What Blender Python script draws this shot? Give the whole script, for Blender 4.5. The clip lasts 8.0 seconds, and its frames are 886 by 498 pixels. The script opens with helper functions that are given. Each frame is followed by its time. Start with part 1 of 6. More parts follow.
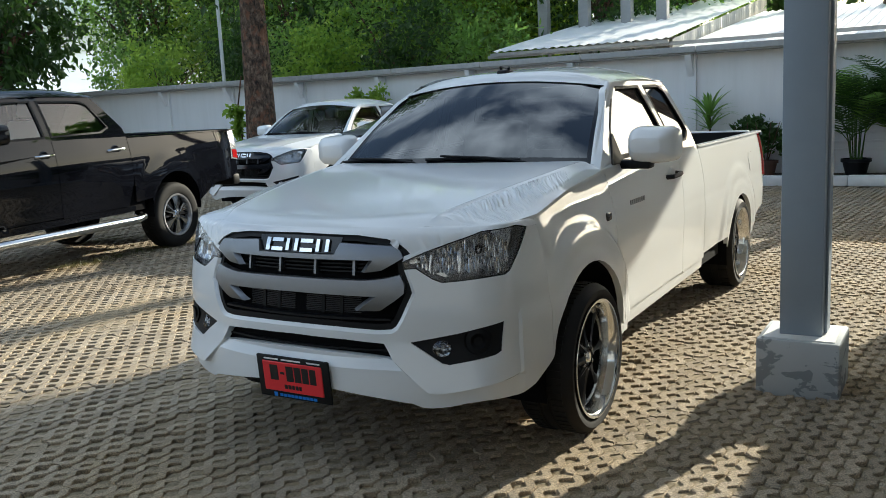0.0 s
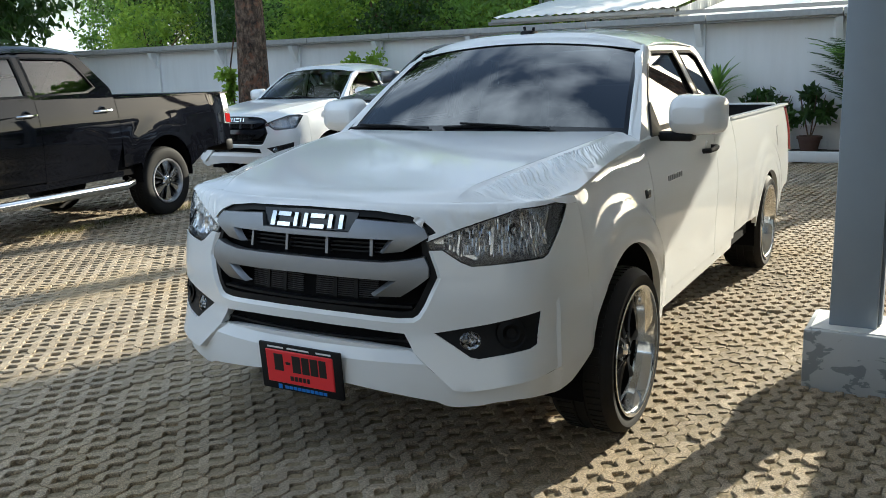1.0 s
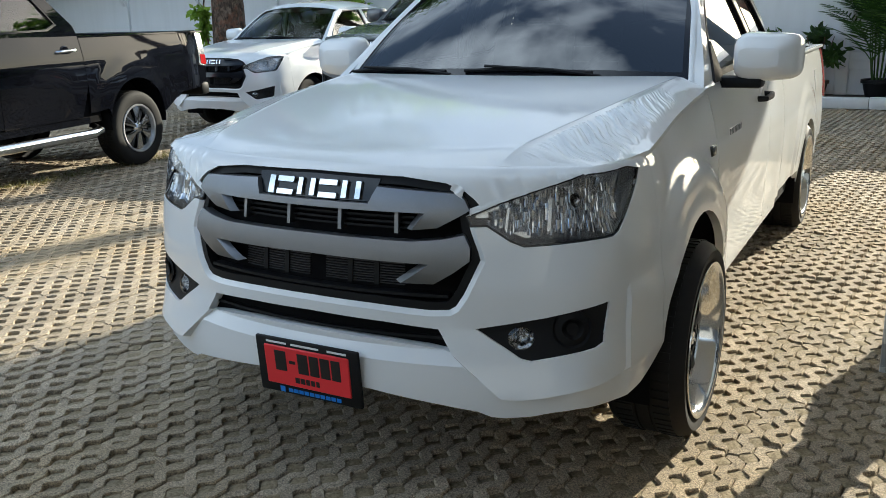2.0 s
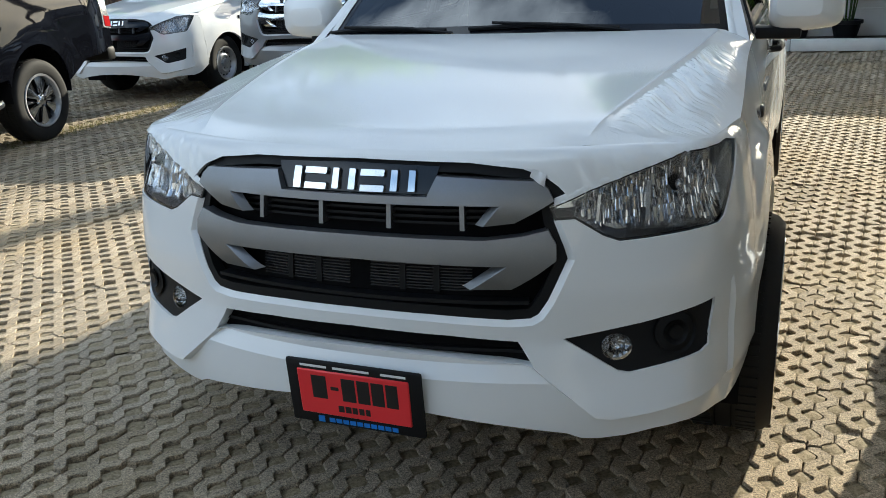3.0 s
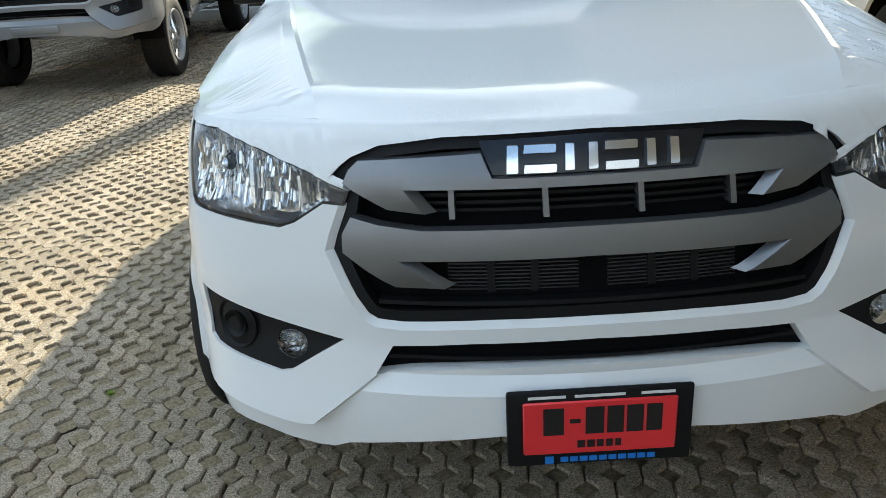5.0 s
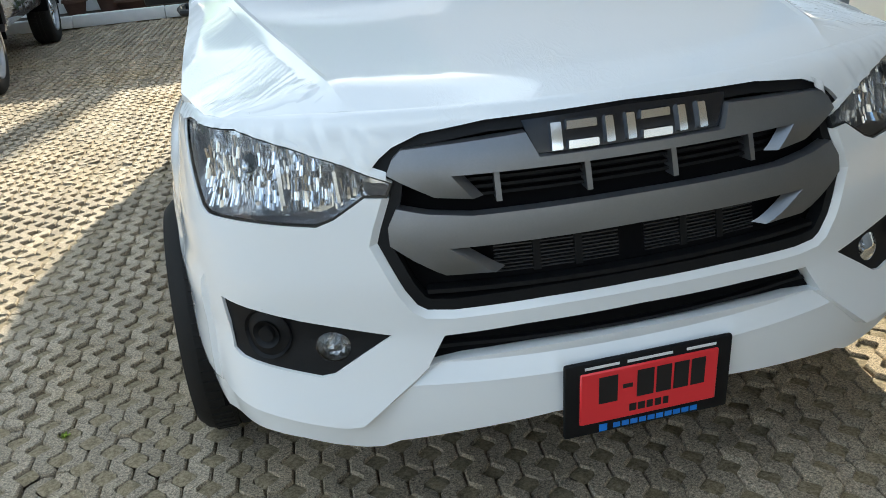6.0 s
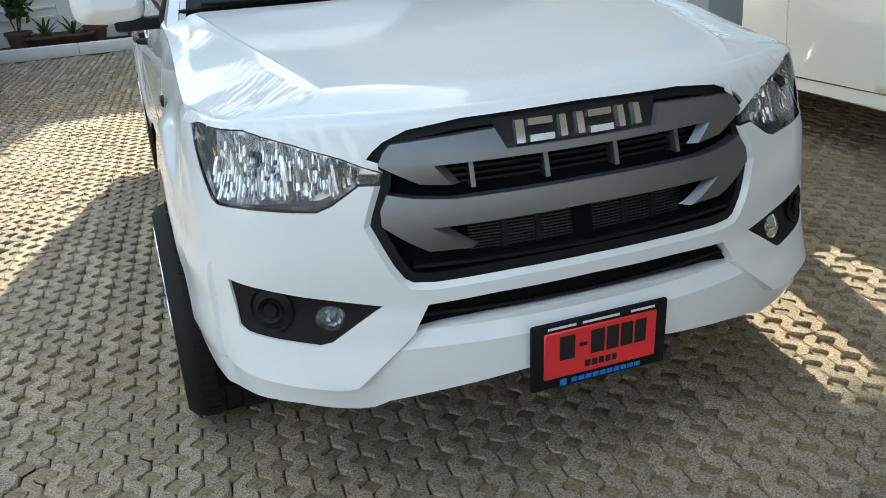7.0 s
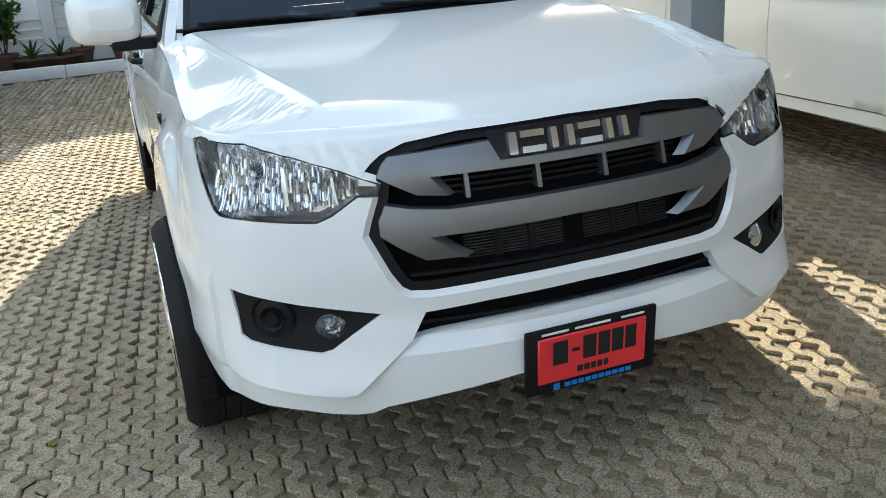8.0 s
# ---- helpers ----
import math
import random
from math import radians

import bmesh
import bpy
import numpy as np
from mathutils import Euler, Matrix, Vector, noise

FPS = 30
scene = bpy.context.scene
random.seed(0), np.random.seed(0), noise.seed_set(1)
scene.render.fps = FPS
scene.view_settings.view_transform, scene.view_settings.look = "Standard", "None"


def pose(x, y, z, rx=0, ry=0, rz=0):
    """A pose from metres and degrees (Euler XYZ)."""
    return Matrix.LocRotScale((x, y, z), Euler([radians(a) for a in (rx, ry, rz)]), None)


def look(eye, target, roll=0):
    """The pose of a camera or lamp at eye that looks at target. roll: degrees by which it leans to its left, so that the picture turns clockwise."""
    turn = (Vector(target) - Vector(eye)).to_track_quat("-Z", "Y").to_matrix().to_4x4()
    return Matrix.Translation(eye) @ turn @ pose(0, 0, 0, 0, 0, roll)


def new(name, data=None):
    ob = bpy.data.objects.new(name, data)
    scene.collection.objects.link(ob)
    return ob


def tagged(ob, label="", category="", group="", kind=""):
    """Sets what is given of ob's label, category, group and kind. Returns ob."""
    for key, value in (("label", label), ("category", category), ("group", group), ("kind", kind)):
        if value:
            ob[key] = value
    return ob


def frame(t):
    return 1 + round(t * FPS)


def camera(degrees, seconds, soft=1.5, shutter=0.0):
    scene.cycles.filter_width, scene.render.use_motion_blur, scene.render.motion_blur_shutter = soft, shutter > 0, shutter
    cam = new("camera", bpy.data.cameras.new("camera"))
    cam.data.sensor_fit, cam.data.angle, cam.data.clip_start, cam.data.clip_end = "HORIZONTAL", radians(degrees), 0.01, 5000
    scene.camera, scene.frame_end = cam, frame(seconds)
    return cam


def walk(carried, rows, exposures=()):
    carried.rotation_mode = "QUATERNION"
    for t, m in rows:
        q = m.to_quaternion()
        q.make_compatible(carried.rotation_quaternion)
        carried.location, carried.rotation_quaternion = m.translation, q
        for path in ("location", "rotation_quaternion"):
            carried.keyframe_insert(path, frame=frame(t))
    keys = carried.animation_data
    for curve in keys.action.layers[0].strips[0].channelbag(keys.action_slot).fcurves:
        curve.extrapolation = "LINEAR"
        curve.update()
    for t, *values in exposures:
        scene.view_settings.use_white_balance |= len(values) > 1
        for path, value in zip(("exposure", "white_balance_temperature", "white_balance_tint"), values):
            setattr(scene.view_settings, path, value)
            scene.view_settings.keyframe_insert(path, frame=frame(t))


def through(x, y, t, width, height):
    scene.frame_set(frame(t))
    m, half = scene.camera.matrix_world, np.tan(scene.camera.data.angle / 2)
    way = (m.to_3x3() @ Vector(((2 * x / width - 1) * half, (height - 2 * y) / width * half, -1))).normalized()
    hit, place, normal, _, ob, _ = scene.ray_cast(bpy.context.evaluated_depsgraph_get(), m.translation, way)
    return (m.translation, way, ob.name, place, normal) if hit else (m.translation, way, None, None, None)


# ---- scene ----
cam = camera(53.6, 8.0, soft=0.6)
PATH = [
    (0, (-0.119, 0.067, 1.488), (-1.137, 1.757, 1.158), -2.9),
    (0.5, (-0.195, 0.134, 1.472), (-1.21, 1.819, 1.112), -2.7),
    (1, (-0.445, 0.337, 1.46), (-1.437, 2.027, 1.061), -1.8),
    (1.5, (-0.673, 0.555, 1.436), (-1.628, 2.239, 0.934), -1.6),
    (1.7, (-0.764, 0.655, 1.428), (-1.718, 2.34, 0.922), -1.5),
    (3, (-1.488, 0.969, 1.444), (-2.209, 2.724, 0.811), -2.9),
    (3.5, (-1.776, 1.061, 1.413), (-2.369, 2.856, 0.761), -3.0),
    (4, (-2.097, 1.143, 1.413), (-2.586, 2.944, 0.695), -2.4),
    (4.5, (-2.452, 1.165, 1.411), (-2.711, 3.008, 0.681), -2.5),
    (6, (-3.208, 1.262, 1.414), (-2.818, 3.064, 0.64), -4.9),
    (6.5, (-3.358, 1.137, 1.407), (-2.822, 2.926, 0.692), -4.5),
    (7, (-3.454, 1.002, 1.416), (-2.851, 2.773, 0.707), -4.1),
    (7.5, (-3.507, 0.964, 1.414), (-2.882, 2.731, 0.717), -4.0),
    (8, (-3.503, 0.945, 1.415), (-2.861, 2.718, 0.747), -4.2),
]
walk(cam, [(t, look(eye, target, roll)) for t, eye, target, roll in PATH],
     [(0, 0.95, 5960, 4), (1.5, 1.24, 5960, 4), (3, 1.23, 6000, 4), (3.5, 1.17, 6000, 4), (4.5, 1.38, 6150, 3), (6, 1.58, 6230, 3), (8, 1.65, 6250, 3)])

# ---- light: low sun from behind the parked pickup, blue sky with cloud ----
SUN_AZ, SUN_EL = radians(16.3), radians(20.0)
world = bpy.data.worlds.new("world")
scene.world = world
world.use_nodes = True
wn, wl = world.node_tree.nodes, world.node_tree.links
sky = wn.new("ShaderNodeTexSky")
sky.sky_type, sky.sun_disc = "NISHITA", False
sky.sun_elevation, sky.sun_rotation = SUN_EL, SUN_AZ
sky.air_density, sky.dust_density, sky.ozone_density = 1.0, 2.6, 1.0
# drifting cloud over the whole sky
coord = wn.new("ShaderNodeTexCoord")
mapping = wn.new("ShaderNodeMapping")
mapping.inputs["Scale"].default_value = (1.0, 1.0, 2.2)
cloud = wn.new("ShaderNodeTexNoise")
cloud.inputs["Scale"].default_value, cloud.inputs["Detail"].default_value = 2.3, 7.0
cloud.inputs["Roughness"].default_value = 0.55
ramp = wn.new("ShaderNodeValToRGB")
ramp.color_ramp.elements[0].position, ramp.color_ramp.elements[1].position = 0.45, 0.70
mixc = wn.new("ShaderNodeMix")
mixc.data_type = "RGBA"
wl.new(coord.outputs["Generated"], mapping.inputs["Vector"])
wl.new(mapping.outputs["Vector"], cloud.inputs["Vector"])
wl.new(cloud.outputs["Fac"], ramp.inputs["Fac"])
wl.new(ramp.outputs["Color"], mixc.inputs[0])
wl.new(sky.outputs["Color"], mixc.inputs[6])
mixc.inputs[7].default_value = (10.3, 11.3, 12.5, 1)
wl.new(mixc.outputs[2], wn["Background"].inputs["Color"])
wn["Background"].inputs["Strength"].default_value = 0.090
sun = new("sun", bpy.data.lights.new("sun", "SUN"))
sun.data.energy, sun.data.angle, sun.data.color = 5.0, radians(0.55), (1.0, 0.87, 0.68)
sun.matrix_world = look((40 * math.sin(SUN_AZ), 40 * math.cos(SUN_AZ), 40 * math.tan(SUN_EL)), (0, 0, 0))

# ---- materials ----
class Nodes:
    """Short hand for a material's node tree."""

    def __init__(self, name):
        self.mat = bpy.data.materials.new(name)
        self.mat.use_nodes = True
        self.nodes, self.links = self.mat.node_tree.nodes, self.mat.node_tree.links
        self.bsdf = self.nodes["Principled BSDF"]

    def add(self, kind, **sockets):
        node = self.nodes.new("ShaderNode" + kind)
        for key, value in sockets.items():
            self.put(node.inputs[key.replace("_", " ")], value)
        return node

    def put(self, socket, value):
        if isinstance(value, bpy.types.NodeSocket):
            self.links.new(value, socket)
        else:
            socket.default_value = value

    def noise(self, scale, detail=4.0, rough=0.55, space="Object"):
        co = self.add("TexCoord")
        return self.add("TexNoise", Vector=co.outputs[space], Scale=scale, Detail=detail, Roughness=rough)

    def ramp(self, fac, stops):
        node = self.add("ValToRGB", Fac=fac)
        els = node.color_ramp.elements
        while len(els) < len(stops):
            els.new(0.5)
        for el, (p, c) in zip(els, stops):
            el.position, el.color = p, (*c, 1) if len(c) == 3 else c
        return node.outputs["Color"]

    def mix(self, fac, a, b, blend="MIX"):
        node = self.nodes.new("ShaderNodeMix")
        node.data_type, node.blend_type = "RGBA", blend
        for socket, value in zip((node.inputs[0], node.inputs[6], node.inputs[7]), (fac, a, b)):
            if isinstance(value, tuple) and len(value) == 3:
                value = (*value, 1)
            self.put(socket, value)
        return node.outputs[2]

    def math(self, op, a, b=0.0):
        node = self.nodes.new("ShaderNodeMath")
        node.operation = op
        self.put(node.inputs[0], a)
        self.put(node.inputs[1], b)
        return node.outputs[0]

    def bump(self, height, strength=0.3, distance=0.01, normal=None):
        node = self.add("Bump", Height=height, Strength=strength, Distance=distance)
        if normal is not None:
            self.links.new(normal, node.inputs["Normal"])
        self.links.new(node.outputs["Normal"], self.bsdf.inputs["Normal"])
        return node.outputs["Normal"]

    def set(self, **sockets):
        for key, value in sockets.items():
            if isinstance(value, tuple) and len(value) == 3:
                value = (*value, 1)
            self.put(self.bsdf.inputs[key.replace("_", " ")], value)
        return self


def paint(name, colour, coat=1.0, rough=0.55, metal=0.0, dirt=0.06):
    n = Nodes(name)
    fine, broad = n.noise(38, 3), n.noise(2.2, 5)
    dusty = n.mix(n.math("MULTIPLY", broad.outputs["Fac"], dirt), colour, tuple(c * 0.7 + 0.12 for c in colour))
    n.set(Base_Color=dusty, Metallic=metal, Coat_Weight=coat, Coat_Roughness=0.03, Coat_IOR=1.6, Specular_IOR_Level=0.0)
    n.set(Roughness=n.math("ADD", n.math("MULTIPLY", broad.outputs["Fac"], 0.12), rough - 0.06))
    n.bump(fine.outputs["Fac"], 0.003, 0.001)
    return n.mat


def film_wrap():
    """White paint under clear protective film, with slack wrinkles."""
    n = Nodes("film_wrap")
    co = n.add("TexCoord")
    warp = n.add("Mapping", Vector=co.outputs["Object"])
    warp.inputs["Scale"].default_value = (1.0, 0.35, 1.0)
    warp.inputs["Rotation"].default_value = (0, 0, 0.5)
    wide = n.add("TexNoise", Vector=warp.outputs["Vector"], Scale=7.0, Detail=4.0, Roughness=0.5, Distortion=0.9)
    crease = n.add("TexNoise", Vector=warp.outputs["Vector"], Scale=30.0, Detail=3.0, Roughness=0.6, Distortion=1.4)
    where = n.noise(3.3, 2)
    mask = n.ramp(where.outputs["Fac"], [(0.5, (0, 0, 0)), (0.68, (1, 1, 1))])
    sharp = n.math("ABSOLUTE", n.math("SUBTRACT", crease.outputs["Fac"], 0.5))
    folds = n.math("MULTIPLY", n.math("POWER", n.math("SUBTRACT", 1.0, n.math("MULTIPLY", sharp, 2.0)), 8.0), mask)
    n.set(Base_Color=(0.80, 0.82, 0.835), Roughness=0.6, Specular_IOR_Level=0.0, Coat_IOR=1.6, Coat_Weight=1.0, Coat_Roughness=0.08)
    first = n.bump(wide.outputs["Fac"], 0.09, 0.012)
    n.bump(folds, 0.22, 0.004, first)
    return n.mat


def film_thin():
    n = Nodes("film_thin")
    tex = n.noise(60, 3)
    n.set(Base_Color=(0.80, 0.82, 0.84), Roughness=0.18, Coat_Weight=1.0, Coat_Roughness=0.05)
    n.bump(tex.outputs["Fac"], 0.1, 0.003)
    return n.mat


def plain(name, colour, rough=0.5, metal=0.0, vary=0.25, scale=30.0, bump=0.05, depth=0.002, **more):
    n = Nodes(name)
    tex = n.noise(scale, 5)
    broad = n.noise(scale * 0.12, 4)
    lo, hi = tuple(c * (1 - vary) for c in colour), tuple(min(1, c * (1 + vary)) for c in colour)
    col = n.mix(tex.outputs["Fac"], lo, hi)
    col = n.mix(n.math("MULTIPLY", broad.outputs["Fac"], 0.5), col, tuple(c * (1 - 0.5 * vary) for c in colour))
    n.set(Base_Color=col, Metallic=metal)
    n.set(Roughness=n.math("ADD", n.math("MULTIPLY", broad.outputs["Fac"], 0.2), max(0.02, rough - 0.1)))
    if bump:
        n.bump(tex.outputs["Fac"], bump, depth)
    n.set(**more)
    return n.mat


def thin_glass(name, tint, gloss_colour=(1, 1, 1), ior=1.55):
    """A pane: tinted, clear, with a mirror gloss that grows at a slant."""
    n = Nodes(name)
    n.nodes.remove(n.bsdf)
    clear = n.add("BsdfTransparent", Color=(*tint, 1))
    gloss = n.add("BsdfGlossy", Color=(*gloss_colour, 1), Roughness=0.0)
    fres = n.add("Fresnel", IOR=ior)
    mixer = n.add("MixShader", Fac=fres.outputs["Fac"])
    n.links.new(clear.outputs[0], mixer.inputs[1])
    n.links.new(gloss.outputs[0], mixer.inputs[2])
    n.links.new(mixer.outputs[0], n.nodes["Material Output"].inputs["Surface"])
    return n.mat


def concrete_paver():
    n = Nodes("concrete_paver")
    info = n.add("ObjectInfo")
    geo = n.add("NewGeometry")
    isle = n.math("FRACT", n.math("ADD", geo.outputs["Random Per Island"], info.outputs["Random"]))
    speck = n.add("TexNoise", Vector=geo.outputs["Position"], Scale=140.0, Detail=5.0, Roughness=0.75)
    stain = n.add("TexNoise", Vector=geo.outputs["Position"], Scale=1.1, Detail=6.0, Roughness=0.6)
    base = n.ramp(isle, [(0.0, (0.32, 0.272, 0.203)), (0.5, (0.46, 0.39, 0.295)), (1.0, (0.60, 0.51, 0.39))])
    base = n.mix(n.math("MULTIPLY", stain.outputs["Fac"], 0.7), base, (0.40, 0.33, 0.245))
    ochre = n.add("TexNoise", Vector=geo.outputs["Position"], Scale=0.75, Detail=7.0, Roughness=0.65)
    mask = n.ramp(ochre.outputs["Fac"], [(0.48, (0, 0, 0)), (0.66, (1, 1, 1))])
    base = n.mix(n.math("MULTIPLY", mask, 0.55), base, (0.50, 0.37, 0.20))
    spots = n.ramp(speck.outputs["Fac"], [(0.36, (0.36, 0.36, 0.36)), (0.50, (1.0, 1.0, 1.0)), (0.68, (1.5, 1.46, 1.38))])
    grit = n.add("TexVoronoi", Vector=geo.outputs["Position"], Scale=230.0)
    grains = n.ramp(grit.outputs["Distance"], [(0.0, (1.35, 1.33, 1.28)), (0.35, (1.0, 1.0, 1.0)), (0.75, (0.62, 0.61, 0.60))])
    n.set(Base_Color=n.mix(1.0, n.mix(1.0, base, spots, "MULTIPLY"), grains, "MULTIPLY"), Roughness=0.92)
    first = n.bump(speck.outputs["Fac"], 0.9, 0.006)
    n.bump(grit.outputs["Distance"], -0.5, 0.003, first)
    return n.mat


def soil():
    n = Nodes("soil")
    geo = n.add("NewGeometry")
    speck = n.add("TexNoise", Vector=geo.outputs["Position"], Scale=90.0, Detail=6.0, Roughness=0.75)
    broad = n.add("TexNoise", Vector=geo.outputs["Position"], Scale=1.6, Detail=5.0)
    col = n.ramp(speck.outputs["Fac"], [(0.33, (0.10, 0.075, 0.042)), (0.5, (0.30, 0.235, 0.14)), (0.68, (0.50, 0.41, 0.28))])
    col = n.mix(n.math("MULTIPLY", broad.outputs["Fac"], 0.5), col, (0.17, 0.15, 0.10))
    n.set(Base_Color=col, Roughness=0.95)
    n.bump(speck.outputs["Fac"], 0.8, 0.006)
    return n.mat


def wall_render():
    n = Nodes("wall_render")
    co = n.add("TexCoord")
    streak = n.add("Mapping", Vector=co.outputs["Object"])
    streak.inputs["Scale"].default_value = (3.0, 3.0, 0.35)
    drip = n.add("TexNoise", Vector=streak.outputs["Vector"], Scale=1.5, Detail=6.0, Roughness=0.6)
    grain = n.noise(60, 4)
    col = n.ramp(drip.outputs["Fac"], [(0.3, (0.80, 0.80, 0.80)), (0.55, (0.84, 0.84, 0.845)), (0.8, (0.87, 0.87, 0.875))])
    n.set(Base_Color=col, Roughness=0.85)
    n.bump(grain.outputs["Fac"], 0.15, 0.003)
    return n.mat


def peeling_paint(top, under):
    """Painted concrete, flaked off in irregular patches."""
    n = Nodes("peeling_paint")
    co = n.add("TexCoord")
    stretch = n.add("Mapping", Vector=co.outputs["Object"])
    stretch.inputs["Scale"].default_value = (1.0, 1.0, 1.6)
    flake = n.add("TexNoise", Vector=stretch.outputs["Vector"], Scale=9.0, Detail=6.0, Roughness=0.6, Distortion=0.6)
    grime = n.noise(4, 5)
    edge = n.ramp(flake.outputs["Fac"], [(0.535, (0, 0, 0)), (0.55, (1, 1, 1))])
    clean = n.mix(n.math("MULTIPLY", grime.outputs["Fac"], 0.5), top, tuple(c * 0.62 for c in top))
    n.set(Base_Color=n.mix(edge, clean, under), Roughness=0.8)
    n.bump(edge, -0.4, 0.003)
    return n.mat


def bark():
    """Flaking, reddish brown bark in upright plates."""
    n = Nodes("bark")
    co = n.add("TexCoord")
    long = n.add("Mapping", Vector=co.outputs["Object"])
    long.inputs["Scale"].default_value = (1.0, 1.0, 0.55)
    cell = n.add("TexVoronoi", Vector=long.outputs["Vector"], Scale=17.0, Randomness=1.0)
    tex = n.add("TexNoise", Vector=long.outputs["Vector"], Scale=13.0, Detail=8.0, Roughness=0.72, Distortion=0.5)
    flake = n.add("TexNoise", Vector=co.outputs["Object"], Scale=4.2, Detail=5.0, Roughness=0.7)
    col = n.ramp(tex.outputs["Fac"], [(0.36, (0.022, 0.015, 0.011)), (0.50, (0.11, 0.072, 0.05)), (0.66, (0.30, 0.21, 0.15))])
    fresh = n.ramp(flake.outputs["Fac"], [(0.52, (0, 0, 0)), (0.60, (1, 1, 1))])
    col = n.mix(n.math("MULTIPLY", fresh, 0.65), col, (0.26, 0.115, 0.065))
    n.set(Base_Color=col, Roughness=0.95)
    first = n.bump(tex.outputs["Fac"], 1.0, 0.07)
    n.bump(cell.outputs["Distance"], 0.9, 0.05, first)
    return n.mat


def leaf_mat(name, dark, light, through=0.35):
    n = Nodes(name)
    geo = n.add("NewGeometry")
    info = n.add("ObjectInfo")
    r = n.math("FRACT", n.math("ADD", geo.outputs["Random Per Island"], info.outputs["Random"]))
    clump = n.add("TexNoise", Vector=geo.outputs["Position"], Scale=1.3, Detail=3.0, Roughness=0.6)
    tone = n.ramp(clump.outputs["Fac"], [(0.36, (0, 0, 0)), (0.64, (1, 1, 1))])
    r = n.math("ADD", n.math("MULTIPLY", r, 0.45), n.math("MULTIPLY", tone, 0.55))
    col = n.ramp(r, [(0.0, dark), (0.6, tuple((a + b) / 2 for a, b in zip(dark, light))), (1.0, light)])
    n.set(Base_Color=col, Roughness=0.5)
    trans = n.add("BsdfTranslucent", Color=n.mix(0.5, col, tuple(min(1, c * 2.0) for c in light)))
    mixer = n.add("MixShader", Fac=through)
    n.links.new(n.bsdf.outputs[0], mixer.inputs[1])
    n.links.new(trans.outputs[0], mixer.inputs[2])
    n.links.new(mixer.outputs[0], n.nodes["Material Output"].inputs["Surface"])
    return n.mat


def tread_rubber():
    n = Nodes("tyre_rubber")
    tex = n.noise(120, 4)
    dust = n.noise(6, 4)
    col = n.mix(dust.outputs["Fac"], (0.006, 0.006, 0.006), (0.018, 0.017, 0.016))
    n.set(Base_Color=col, Roughness=0.75, Specular_IOR_Level=0.3)
    n.bump(tex.outputs["Fac"], 0.2, 0.002)
    return n.mat


def reflector_chrome():
    """Faceted bright reflector inside a lamp."""
    n = Nodes("fog_reflector")
    co = n.add("TexCoord")
    cell = n.add("TexVoronoi", Vector=co.outputs["Object"], Scale=46.0)
    cell.feature = "F1"
    n.set(Base_Color=(0.32, 0.32, 0.32), Metallic=1.0, Roughness=0.18)
    n.bump(cell.outputs["Distance"], 0.7, 0.012)
    return n.mat


WHITE = paint("white_paint", (0.80, 0.82, 0.835))
FILM, FILM_THIN = film_wrap(), film_thin()
BLACK_PAINT = paint("black_paint", (0.004, 0.0045, 0.007), coat=0.6, dirt=0.002, rough=0.3)
LAMP_HOUSING = plain("lamp_housing", (0.70, 0.71, 0.73), 0.24, metal=0.85, vary=0.1, bump=0)
LAMP_RIM = plain("lamp_rim", (0.02, 0.021, 0.024), 0.25, vary=0.1, bump=0)
GREY_PAINT = paint("grey_paint", (0.10, 0.105, 0.115), metal=0.5)
SILVER_PAINT = paint("silver_paint", (0.27, 0.275, 0.285), metal=0.6)
CREAM_PAINT = paint("cream_white_paint", (0.78, 0.78, 0.74))
TRIM = plain("black_plastic", (0.0065, 0.007, 0.0084), 0.55, vary=0.3, scale=160, bump=0.15, depth=0.0008, Specular_IOR_Level=0.25)
GLOSSY_BLACK = plain("gloss_black", (0.01, 0.011, 0.015), 0.16, vary=0.2, bump=0)
GRILLE_GREY = plain("grille_grey", (0.24, 0.248, 0.265), 0.40, metal=0.85, vary=0.08, scale=220, bump=0.05, depth=0.0006)
# near-black standing in for shade inside openings and beneath the trucks
DARK = plain("deep_shade_black", (0.005, 0.005, 0.006), 0.9, bump=0, Specular_IOR_Level=0.1)
FIN = plain("radiator_fin", (0.045, 0.045, 0.049), 0.5, metal=0.4)
CHROME = plain("chrome", (0.80, 0.81, 0.83), 0.08, metal=1.0, vary=0.03, bump=0)
ALLOY = plain("polished_alloy", (0.78, 0.79, 0.80), 0.11, metal=1.0, vary=0.06, scale=90, bump=0)
DARK_ALLOY = plain("dark_alloy", (0.035, 0.037, 0.042), 0.3, metal=0.7, vary=0.15)
STEEL_WHEEL = plain("steel_wheel", (0.42, 0.43, 0.45), 0.4, metal=0.6)
RUBBER = tread_rubber()
GLASS = thin_glass("tinted_glass", (0.16, 0.18, 0.18), ior=2.15)
PALE_GLASS = thin_glass("pale_glass", (0.80, 0.84, 0.82), ior=1.8)
CLEAR = thin_glass("clear_lens", (0.96, 0.97, 0.98), ior=1.48)
REFLECTOR = plain("lamp_reflector", (0.80, 0.81, 0.83), 0.06, metal=1.0, vary=0.02, bump=0)
FOG_CHROME = reflector_chrome()
RED_LENS = plain("red_lens", (0.45, 0.012, 0.012), 0.12, vary=0.1, bump=0, Coat_Weight=1.0)
SEAT_CLOTH = plain("seat_cloth", (0.10, 0.095, 0.09), 0.9, scale=200, bump=0.3)
PLATE_RED = plain("plate_red", (0.80, 0.035, 0.045), 0.38, vary=0.06, scale=12, bump=0.02)
